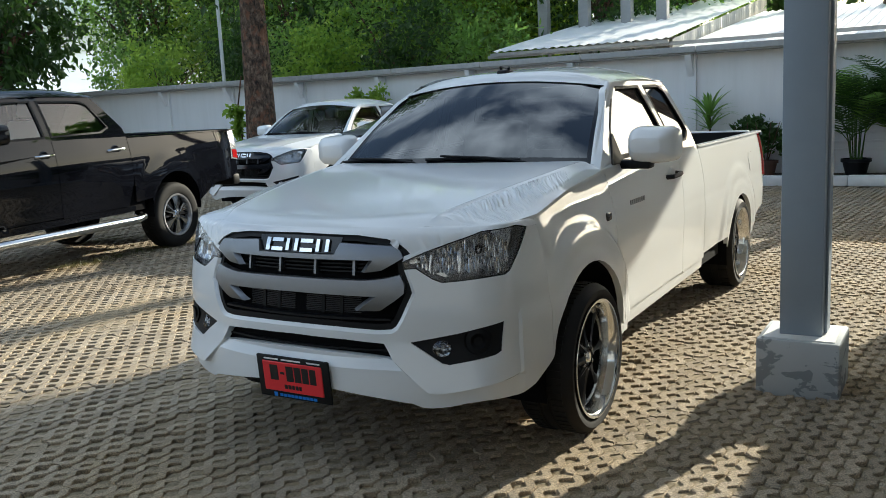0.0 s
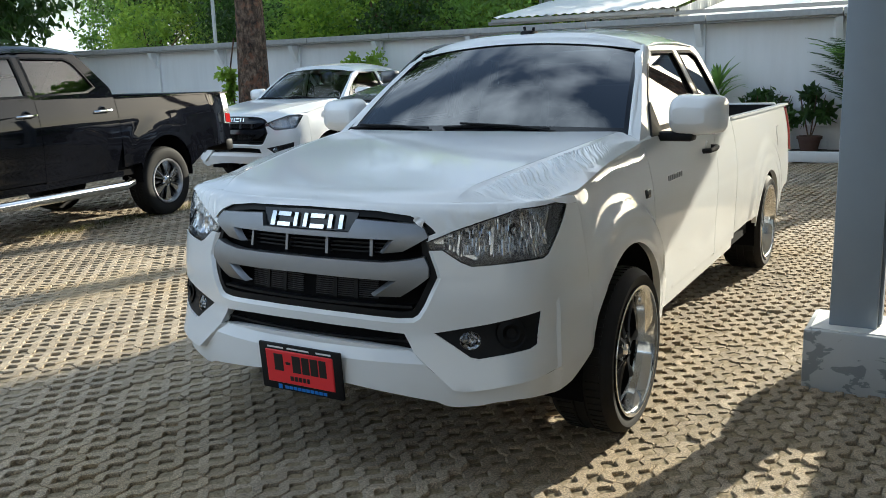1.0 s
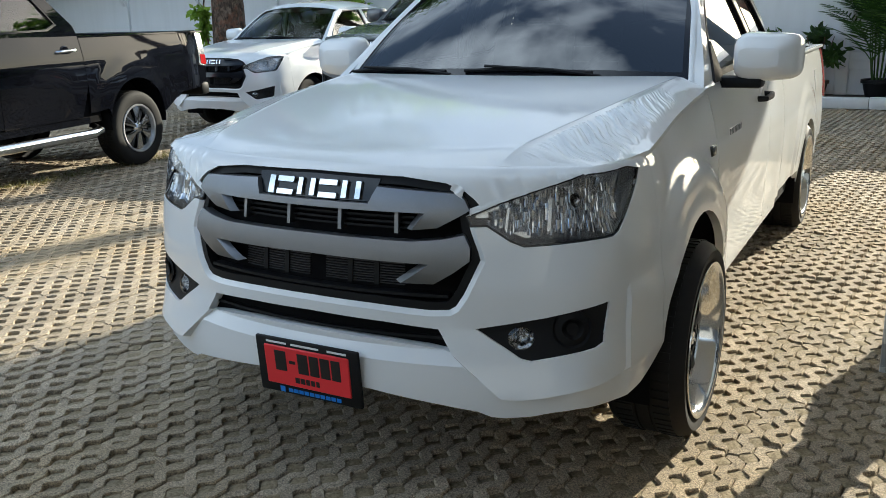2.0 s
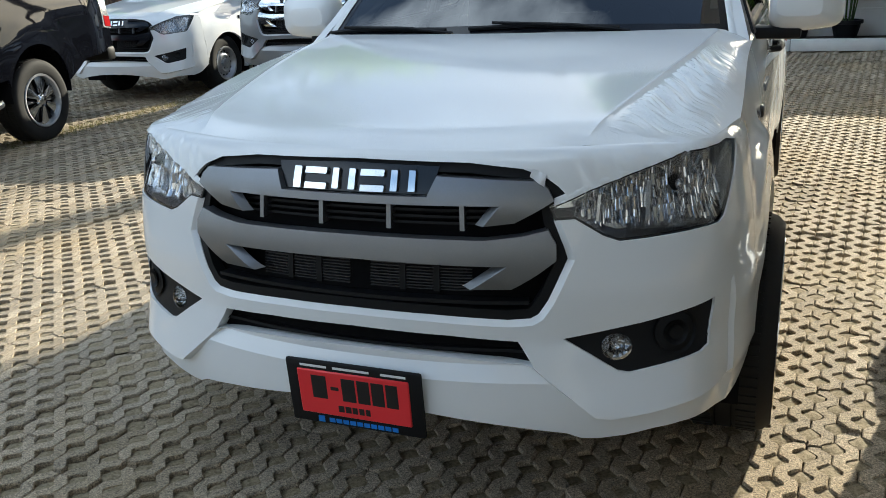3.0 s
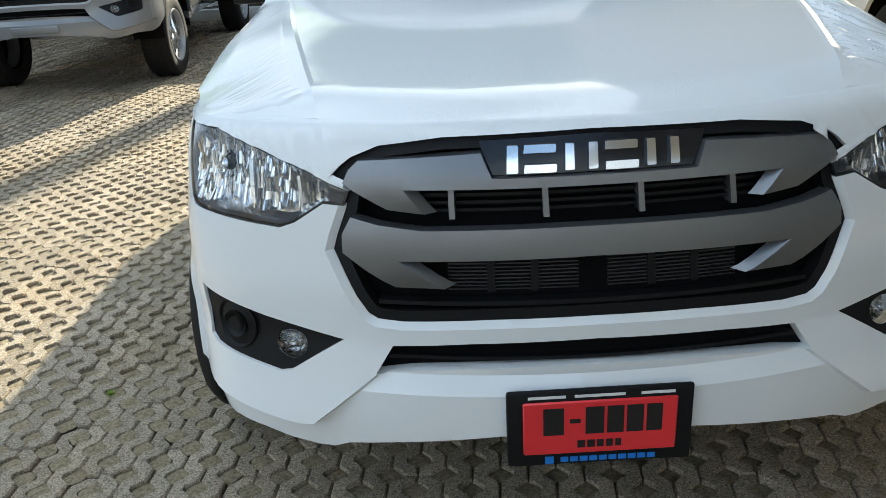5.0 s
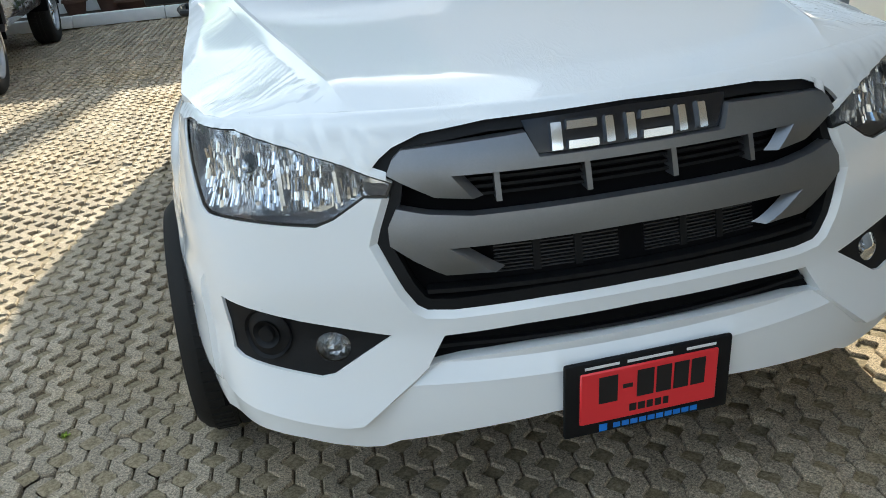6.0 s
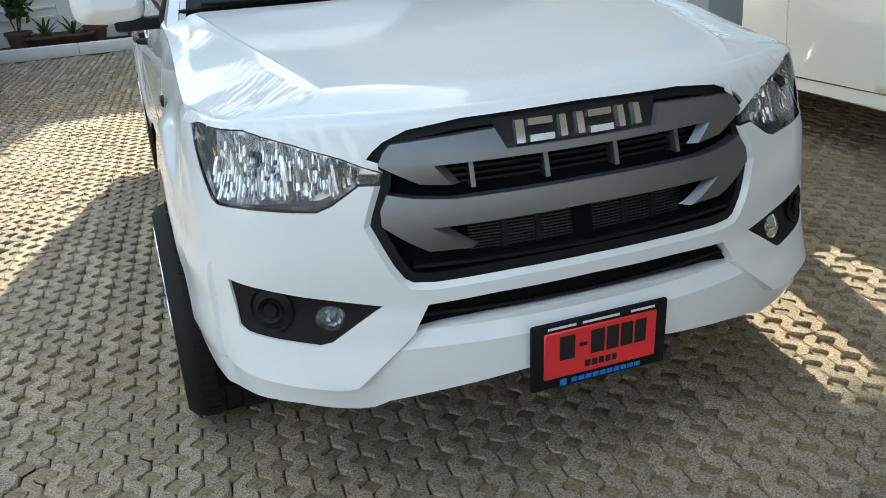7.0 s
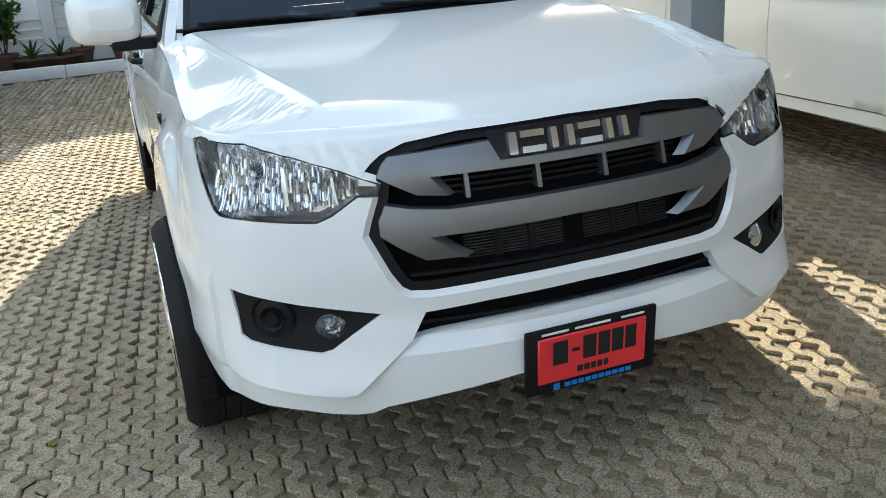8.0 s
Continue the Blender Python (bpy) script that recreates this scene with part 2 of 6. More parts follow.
INK = plain("plate_ink", (0.012, 0.012, 0.013), 0.45, bump=0)
BLUE_INK = plain("blue_print", (0.02, 0.22, 0.75), 0.45, bump=0)
WHITE_INK = plain("white_print", (0.8, 0.8, 0.82), 0.45, bump=0)
PAVER, SOIL, WALL = concrete_paver(), soil(), wall_render()
COPING = plain("coping_cement", (0.42, 0.42, 0.41), 0.85, scale=14, vary=0.3, bump=0.3)
COLUMN_PAINT = plain("column_paint", (0.255, 0.305, 0.365), 0.6, scale=6, vary=0.12, bump=0.08)
PEEL = peeling_paint((0.52, 0.56, 0.60), (0.25, 0.28, 0.31))
KERB_PAINT = plain("kerb_paint", (0.74, 0.75, 0.76), 0.75, scale=9, vary=0.14, bump=0.15)
ROOF_SHEET = plain("roof_sheet", (0.86, 0.87, 0.88), 0.4, metal=0.0, scale=5, vary=0.12, bump=0.02)
ROOF_CLEAR = plain("translucent_sheet", (0.62, 0.60, 0.52), 0.5, scale=3, vary=0.25, bump=0.02)
DARK_WALL = plain("dark_wall", (0.16, 0.17, 0.18), 0.8, scale=8, vary=0.25, bump=0.1)
POST = plain("post_cement", (0.36, 0.36, 0.35), 0.8, scale=12, vary=0.2, bump=0.1)
BARK = bark()
DARK_SOIL = plain("dark_soil", (0.055, 0.042, 0.03), 0.95, scale=30, vary=0.5, bump=0.6, depth=0.01)
DRY_LEAF = plain("dry_leaf", (0.42, 0.30, 0.15), 0.7, scale=60, vary=0.3)
TERRACOTTA = plain("terracotta", (0.10, 0.055, 0.04), 0.8, scale=15, bump=0.2)
DARK_LEAF = leaf_mat("dark_leaf", (0.007, 0.020, 0.005), (0.065, 0.14, 0.024), 0.35)
MID_LEAF = leaf_mat("mid_leaf", (0.018, 0.05, 0.012), (0.24, 0.40, 0.08), 0.55)
BRIGHT_LEAF = leaf_mat("bright_leaf", (0.07, 0.16, 0.02), (0.34, 0.46, 0.07), 0.6)
WOOD_LEAF = leaf_mat("wood_leaf", (0.008, 0.022, 0.007), (0.07, 0.14, 0.03), 0.4)
GRASS_LEAF = leaf_mat("grass_leaf", (0.06, 0.085, 0.02), (0.24, 0.20, 0.08), 0.3)

# ---- mesh helpers ----
from mathutils.geometry import delaunay_2d_cdt


def mesh_of(verts, faces, smooth=True, sharp=38):
    me = bpy.data.meshes.new("mesh")
    me.from_pydata([tuple(v) for v in verts], [], faces)
    if smooth:
        me.polygons.foreach_set("use_smooth", [True] * len(me.polygons))
        me.set_sharp_from_angle(angle=radians(sharp))
    return me


def part(name, geo, material, parent, label="", smooth=True, sharp=38):
    """Links (verts, faces), a bmesh or a mesh as one mesh object under a thing."""
    if isinstance(geo, bmesh.types.BMesh):
        me = bpy.data.meshes.new("mesh")
        geo.to_mesh(me)
        geo.free()
        if smooth:
            me.polygons.foreach_set("use_smooth", [True] * len(me.polygons))
            me.set_sharp_from_angle(angle=radians(sharp))
    elif isinstance(geo, bpy.types.Mesh):
        me = geo
    else:
        me = mesh_of(geo[0], geo[1], smooth, sharp)
    if material is not None and not me.materials:
        me.materials.append(material)
    ob = new(name, me)
    if parent is not None:
        ob.parent = parent
    if label:
        tagged(ob, label)
    return ob


def thing(name, place, label, category, group="", kind=""):
    ob = new(name)
    ob.matrix_world = place
    return tagged(ob, label, category, group, kind)


def join(*geos):
    verts, faces = [], []
    for v, f in geos:
        k = len(verts)
        verts += [tuple(p) for p in v]
        faces += [tuple(i + k for i in face) for face in f]
    return verts, faces


def moved(geo, m):
    return [tuple(m @ Vector(v)) for v in geo[0]], geo[1]


def mirrored(geo):
    return [(-v[0], v[1], v[2]) for v in geo[0]], [tuple(reversed(f)) for f in geo[1]]


def box(x0, x1, y0, y1, z0, z1, r=0.0, seg=2):
    bm = bmesh.new()
    bmesh.ops.create_cube(bm, size=1)
    for v in bm.verts:
        v.co = ((x0 + x1) / 2 + v.co.x * (x1 - x0), (y0 + y1) / 2 + v.co.y * (y1 - y0), (z0 + z1) / 2 + v.co.z * (z1 - z0))
    if r:
        bmesh.ops.bevel(bm, geom=bm.edges[:], offset=r, segments=seg, affect="EDGES", profile=0.5)
    bm.verts.index_update()
    out = [tuple(v.co) for v in bm.verts], [tuple(v.index for v in f.verts) for f in bm.faces]
    bm.free()
    return out


def tube(path, radius, n=10, caps=True):
    """A round bar along a path; radius one number or one for each point."""
    pts = [Vector(p) for p in path]
    rad = [radius] * len(pts) if isinstance(radius, (int, float)) else radius
    verts, faces, up = [], [], None
    for i, p in enumerate(pts):
        d = (pts[min(i + 1, len(pts) - 1)] - pts[max(i - 1, 0)]).normalized()
        if up is None:
            up = d.orthogonal().normalized()
        side = d.cross(up).normalized()
        up = side.cross(d).normalized()
        for k in range(n):
            a = 2 * math.pi * k / n
            verts.append(p + rad[i] * (math.cos(a) * up + math.sin(a) * side))
    for i in range(len(pts) - 1):
        for k in range(n):
            a, b = i * n + k, i * n + (k + 1) % n
            faces.append((a, b, b + n, a + n))
    if caps:
        faces += [tuple(range(n - 1, -1, -1)), tuple((len(pts) - 1) * n + k for k in range(n))]
    return verts, faces


def lathe(profile, n=40, closed=False):
    """Turns (radius, x) pairs about the x axis."""
    verts, faces, m = [], [], len(profile)
    for k in range(n):
        a = 2 * math.pi * k / n
        verts += [(x, r * math.cos(a), r * math.sin(a)) for r, x in profile]
    for k in range(n):
        for i in range(m if closed else m - 1):
            j = (i + 1) % m
            a, b = k * m, (k + 1) % n * m
            faces.append((a + i, a + j, b + j, b + i))
    return verts, faces


def curve(points):
    """A smooth curve through (x, y) pairs that does not overshoot."""
    xs, ys = np.array([p[0] for p in points], float), np.array([p[1] for p in points], float)
    h, s = np.diff(xs), np.diff(ys) / np.diff(xs)
    m = np.zeros(len(xs))
    m[0], m[-1] = s[0], s[-1]
    for i in range(1, len(xs) - 1):
        if s[i - 1] * s[i] > 0:
            m[i] = 2 * s[i - 1] * s[i] / (s[i - 1] + s[i])

    def at(x):
        x = min(max(x, xs[0]), xs[-1])
        i = min(int(np.searchsorted(xs, x, "right")) - 1, len(h) - 1)
        t = (x - xs[i]) / h[i]
        return float(ys[i] * (1 + 2 * t) * (1 - t) ** 2 + m[i] * h[i] * t * (1 - t) ** 2 + ys[i + 1] * t * t * (3 - 2 * t) + m[i + 1] * h[i] * t * t * (t - 1))

    return at


def step_up(a, b, x):
    t = min(max((x - a) / (b - a), 0), 1)
    return t * t * (3 - 2 * t)


def inside(poly, pts):
    """Which of the points lie in the polygon."""
    x, y = pts[:, 0], pts[:, 1]
    hit = np.zeros(len(pts), bool)
    for (x0, y0), (x1, y1) in zip(poly, poly[1:] + poly[:1]):
        if y0 != y1:
            hit ^= ((y0 > y) != (y1 > y)) & (x < (x1 - x0) * (y - y0) / (y1 - y0) + x0)
    return hit


def cut_up(loop, step, closed=True):
    out = []
    for a, b in zip(loop, loop[1:] + loop[:1] if closed else loop[1:]):
        k = max(1, round(math.dist(a, b) / step))
        out += [(a[0] + (b[0] - a[0]) * i / k, a[1] + (b[1] - a[1]) * i / k) for i in range(k)]
    return out if closed else out + [loop[-1]]


def flat_sheet(outline, holes=(), step=0.04, lines=()):
    """Triangles that fill an outline with holes, cut along the lines too."""
    pts, edges = [], []
    loops = [cut_up(list(l), step) for l in (outline, *holes)]
    for loop in loops:
        k = len(pts)
        edges += [(k + i, k + (i + 1) % len(loop)) for i in range(len(loop))]
        pts += loop
    for line in lines:
        line = cut_up(list(line), step, False)
        k = len(pts)
        edges += [(k + i, k + i + 1) for i in range(len(line) - 1)]
        pts += line
    fixed = np.array(pts)
    lo, hi = fixed.min(0), fixed.max(0)
    rows = []
    for j, y in enumerate(np.arange(lo[1], hi[1], step * 0.866)):
        rows += [(x, y) for x in np.arange(lo[0] + (j % 2) * step / 2, hi[0], step)]
    if rows:
        grid = np.array(rows)
        keep = inside(loops[0], grid)
        for loop in loops[1:]:
            keep &= ~inside(loop, grid)
        grid = grid[keep]
        if len(grid):
            near = np.array([np.min(np.sum((fixed - g) ** 2, 1)) for g in grid])
            pts += [tuple(g) for g in grid[near > (0.55 * step) ** 2]]
    got = delaunay_2d_cdt([Vector(p) for p in pts], edges, [], 0, 1e-7)
    verts = [(v.x, v.y) for v in got[0]]
    tris = [tuple(f) for f in got[2]]
    arr = np.array(verts)
    mid = arr[np.array(tris)].mean(1)
    keep = inside(loops[0], mid)
    for loop in loops[1:]:
        keep &= ~inside(loop, mid)
    return verts, [t for t, k in zip(tris, keep) if k]


def skin(outline, holes, where, step=0.04, rim=0.02, lines=(), back=False):
    """A flat sheet bent by where(a, b, depth), its edges folded inward by rim."""
    flat, tris = flat_sheet(outline, holes, step, lines)
    used = sorted({i for t in tris for i in t})
    at = {i: k for k, i in enumerate(used)}
    verts = [where(*flat[i], 0.0) for i in used]
    faces = [tuple(at[i] for i in t) for t in tris]
    count = {}
    for f in faces:
        for a, b in zip(f, f[1:] + f[:1]):
            if (b, a) in count:
                del count[(b, a)]
            else:
                count[(a, b)] = True
    if rim:
        inner = {}
        for a, b in count:
            for i in (a, b):
                if i not in inner:
                    inner[i] = len(verts)
                    verts.append(where(*flat[used[i]], rim))
            faces.append((b, a, inner[a], inner[b]))
    if back:
        k = len(verts)
        verts += [where(*flat[i], rim) for i in used]
        faces += [tuple(k + at[i] for i in reversed(t)) for t in tris]
    return verts, faces

# ---- the pickup: local x across, y from nose to tail, z up; all sizes in metres ----
def plan_curve():
    """The bumper's line seen from above, by its length from the middle."""
    raw = [(0, 0.020), (0.15, 0.025), (0.30, 0.042), (0.42, 0.068), (0.52, 0.098), (0.62, 0.137), (0.72, 0.180), (0.79, 0.220), (0.842, 0.270), (0.878, 0.340),
           (0.902, 0.430), (0.917, 0.540), (0.926, 0.66)]
    pts = [Vector((-raw[2][0], raw[2][1])), Vector((-raw[1][0], raw[1][1]))] + [Vector(p) for p in raw] + [Vector((0.929, 0.8))]
    fine = []
    for i in range(2, len(pts) - 2):
        p0, p1, p2, p3 = pts[i - 1], pts[i], pts[i + 1], pts[i + 2]
        for k in range(12):
            t = k / 12
            fine.append(0.5 * (2 * p1 + (p2 - p0) * t + (2 * p0 - 5 * p1 + 4 * p2 - p3) * t * t + (3 * p1 - p0 - 3 * p2 + p3) * t ** 3))
    for _ in range(60):
        fine = [fine[0]] + [0.25 * a + 0.5 * b + 0.25 * c for a, b, c in zip(fine, fine[1:], fine[2:])] + [fine[-1]]
        fine[0] = Vector((0.0, fine[1].y))
    length = [0.0]
    for a, b in zip(fine, fine[1:]):
        length.append(length[-1] + (b - a).length)
    return np.array(length), np.array([p.x for p in fine]), np.array([p.y for p in fine])


PLAN_S, PLAN_U, PLAN_V = plan_curve()


def s_at_u(u):
    return math.copysign(float(np.interp(abs(u), PLAN_U, PLAN_S)), u)


def s_at_v(v):
    return float(np.interp(v, PLAN_V, PLAN_S))


FRONT_IN = curve([(0.15, 0.10), (0.24, 0.030), (0.285, 0.008), (0.32, 0.0), (0.46, 0.004), (0.55, 0.0), (0.66, 0.0), (0.75, 0.012), (0.845, 0.028), (0.90, 0.040), (0.95, 0.056), (0.98, 0.070), (1.0, 0.090), (1.012, 0.112)])
SIDE_IN = curve([(0.15, 0.07), (0.30, 0.030), (0.40, 0.016), (0.50, 0.006), (0.62, 0.0), (0.75, 0.006), (0.85, 0.021), (0.93, 0.035), (0.985, 0.050), (1.012, 0.068)])

EDGE_Z = 1.010


def wing_edge(a):
    """Lower edge of the raised wing that carries the fog lamp."""
    return float(np.interp(a, (0.449, 0.507, 0.594, 0.632, 0.72, 0.80, 0.94, 1.0, 1.3), (0.503, 0.4535, 0.380, 0.374, 0.386, 0.400, 0.418, 0.43, 0.44)))


def nose(s, z, depth=0.0):
    """A point of the front skin: s along the bumper line, z up, depth inward."""
    a = abs(s)
    u, v = float(np.interp(a, PLAN_S, PLAN_U)), float(np.interp(a, PLAN_S, PLAN_V))
    du = float(np.interp(a + 0.02, PLAN_S, PLAN_U)) - float(np.interp(a - 0.02, PLAN_S, PLAN_U)) if a > 0.02 else 0.04
    dv = float(np.interp(a + 0.02, PLAN_S, PLAN_V)) - float(np.interp(a - 0.02, PLAN_S, PLAN_V)) if a > 0.02 else 0.0
    k = math.hypot(du, dv)
    nu, nv = dv / k, -du / k
    turn = step_up(0.35, 0.95, nu)
    d = FRONT_IN(z) * (1 - turn) + SIDE_IN(z) * turn
    out = 0.022 * min(max((0.500 - z) / 0.040, 0.0), 1.0)
    blend = step_up(0.400, 0.452, a)
    if a > 0.449:
        edge = wing_edge(a)
        if z > edge:
            out = 0.050 * min(max((0.560 - z) / 0.180, 0.0), 1.0) * blend
        else:
            f = min((edge - z) / 0.008, 1.0)
            out = out * f + 0.050 * min(max((0.560 - edge) / 0.180, 0.0), 1.0) * blend * (1 - f)
    elif z > 0.503:
        out = 0.050 * min(max((0.560 - z) / 0.180, 0.0), 1.0) * blend
    d += depth - out * (1 - 0.6 * step_up(0.80, 1.0, a)) * (1 - 0.4 * step_up(0.40, 0.28, z))
    d -= 0.011 * min(max((a - 0.968) / 0.010, 0.0), 1.0) * step_up(0.70, 0.62, z)
    return math.copysign(u - nu * d, s) if s else 0.0, v - nv * d, z


def uz(points):
    return [(s_at_u(u), z) for u, z in points]


def both(points):
    """A closed outline from its right half, bottom to top."""
    return points + [(-s, z) for s, z in reversed(points) if s]


E_S = s_at_v(0.54)
HEAD = uz([(0.502, 0.853), (0.546, 0.855), (0.607, 0.814), (0.642, 0.800), (0.700, 0.804), (0.815, 0.816)]) + [(0.925, 0.819), (0.950, 0.830), (1.010, 0.890), (s_at_v(0.468), 0.984), (s_at_v(0.40), 0.998)] + uz([(0.800, 0.992), (0.688, 0.957), (0.583, 0.921), (0.540, 0.902), (0.490, 0.883)])
FOG = uz([(0.515, 0.569), (0.580, 0.526), (0.634, 0.488), (0.660, 0.482), (0.815, 0.512)]) + [(0.884, 0.524), (0.902, 0.642)] + uz([(0.775, 0.624), (0.690, 0.603)])
GRILLE = uz([(0.0, 0.623), (0.20, 0.621), (0.39, 0.614), (0.443, 0.618), (0.462, 0.630), (0.484, 0.665), (0.529, 0.762), (0.521, 0.790), (0.499, 0.850), (0.494, 0.884), (0.533, 0.906), (0.511, 0.930), (0.487, 0.948), (0.43, 0.970), (0.30, 0.984), (0.0, 0.989)])
INTAKE = uz([(0.0, 0.520), (0.25, 0.514), (0.449, 0.501), (0.413, 0.563), (0.25, 0.573), (0.0, 0.578)])
BOTTOM = [(0.0, 0.370)] + uz([(0.20, 0.366), (0.396, 0.343), (0.520, 0.325), (0.556, 0.309), (0.592, 0.306), (0.655, 0.313), (0.715, 0.327), (0.775, 0.334)]) + [(0.86, 0.332), (0.97, 0.326), (1.06, 0.350), (E_S, 0.42)]


def inset(poly, d):
    """The closed outline drawn in by d (wound against the clock), corner by corner."""
    out = []
    for i, p in enumerate(poly):
        a, b = poly[i - 1], poly[(i + 1) % len(poly)]
        e0, e1 = Vector((p[0] - a[0], p[1] - a[1])).normalized(), Vector((b[0] - p[0], b[1] - p[1])).normalized()
        n0, n1 = Vector((-e0.y, e0.x)), Vector((-e1.y, e1.x))
        k = max(0.35, 1 + n0.dot(n1))
        m = (n0 + n1) / k
        out.append((p[0] + m.x * d, p[1] + m.y * d))
    return out


def flip(points):
    return [(-s, z) for s, z in reversed(points)]


C_LINE = curve([(0.0, 1.005), (0.105, 1.018), (0.16, 1.028), (0.30, 1.052), (0.60, 1.096), (0.95, 1.138), (1.25, 1.166), (1.45, 1.178)])
CREASE = curve([(0.0, 0.47), (0.15, 0.505), (0.25, 0.540), (0.5, 0.598), (1.0, 0.692), (1.4, 0.742)])
TOP = curve([(0.40, 1.008), (0.54, 1.020), (0.72, 1.062), (0.9, 1.092), (1.1, 1.112), (1.28, 1.126), (1.6, 1.130), (2.8, 1.136), (3.1, 1.128), (5.4, 1.118)])
SHOULDER = curve([(0.0, 0.858), (0.52, 0.858), (1.3, 0.836), (1.6, 0.838), (2.4, 0.848), (5.2, 0.852)])


def shoulder_drop(v):
    """How far the bonnet's outer edge rounds down to the wing."""
    return 0.014 * step_up(0.52, 0.74, v) * step_up(1.42, 1.24, v)


def bonnet(u, v, depth=0.0):
    a = abs(u)
    c, w, e = C_LINE(v), CREASE(v), SHOULDER(v) + 0.004
    if v < 0.56:
        e = min(e, float(np.interp(v, NOSE_TOP_V, NOSE_TOP_U)))
    m = min(a, w)
    z = c - 0.008 * (m / 0.8) ** 2
    ahead = v - v_front(m)
    reach = 0.10
    if ahead < reach:
        z = EDGE_Z + (z - EDGE_Z) * (1 - (1 - max(ahead, 0.0) / reach) ** 1.8)
    if a > w:
        rim_z = max(TOP(v), EDGE_Z) if v > 0.40 else EDGE_Z
        z += (rim_z - z) * min((a - w) / max(e - w, 0.03), 1.0)
    z -= shoulder_drop(v) * min(1.2, max(0.0, (a - e + 0.055) / 0.055)) ** 2
    z += 0.0022 * max(0.0, 1 - abs(a - w) / 0.012) * min(1.0, max(0.0, ahead) / 0.05)
    return u, v, z - depth


def v_front(a):
    """Where the bonnet starts, behind the front skin's top edge."""
    return float(np.interp(a, NOSE_TOP_U, NOSE_TOP_V))


_top = [nose(s, EDGE_Z) for s in np.linspace(0, E_S, 60)]
NOSE_TOP_U, NOSE_TOP_V = [p[0] for p in _top], [p[1] for p in _top]


def flank(v, z, depth=0.0, arches=((0.96, 0.32), (4.085, 0.31))):
    """A point of the side skin, on the x > 0 side."""
    top = wing_top(v) if v > 0.5 else TOP(v)
    u = 0.902 - SIDE_IN(min(z, 0.80)) * 0.8
    if z > 0.80:
        t = min((z - 0.80) / max(top - 0.80, 0.05), 1.0)
        u -= (0.902 - SHOULDER(v)) * t ** 1.8
    u -= 0.016 * step_up(0.30, 0.0, abs(z - 0.56)) * step_up(1.35, 1.6, v) * step_up(3.3, 3.0, v)
    for av, az in arches:
        r = math.hypot(v - av, (z - az))
        u += ((0.036 if av < 2 else 0.013) * step_up(0.640, 0.560, r) + 0.006 * step_up(0.50, 0.47, r)) * step_up(1.02, 0.88, z)
    if v < 0.75:
        near = nose(s_at_v(min(v, 0.66)), z)[0]
        u += (near - u) * step_up(0.75, 0.55, v)
    if v > 4.9:
        u -= min(0.06, 0.05 * ((v - 4.9) / 0.25) ** 2)
    return u - depth, v, z


def cab_side(v, z, depth=0.0):
    """The greenhouse's side, leaning in towards the roof."""
    t = (z - 1.12) / 0.44
    u = 0.835 - 0.165 * t - 0.030 * t * t
    return u - depth, v, z


def arc(cv, cz, r, a0, a1, n=18):
    return [(cv + r * math.cos(radians(a0 + (a1 - a0) * i / n)), cz + r * math.sin(radians(a0 + (a1 - a0) * i / n))) for i in range(n + 1)]


def wing_top(v):
    """Height of the wing's top edge, level with the bonnet beside it."""
    return bonnet(SHOULDER(v), v)[2] if v < 0.76 else TOP(v) - shoulder_drop(v)


def two_sides(name, geo, material, parent, label="", **more):
    return part(name, geo, material, parent, label, **more), part(name, mirrored(geo), material, parent, label, **more)


def grid_skin(rows):
    """Quads over rows of points."""
    n = len(rows[0])
    verts = [p for row in rows for p in row]
    faces = [(i * n + k, i * n + k + 1, (i + 1) * n + k + 1, (i + 1) * n + k) for i in range(len(rows) - 1) for k in range(n - 1)]
    return verts, faces


def offset_nose(d0):
    return lambda s, z, depth=0.0: nose(s, z, d0 + depth)


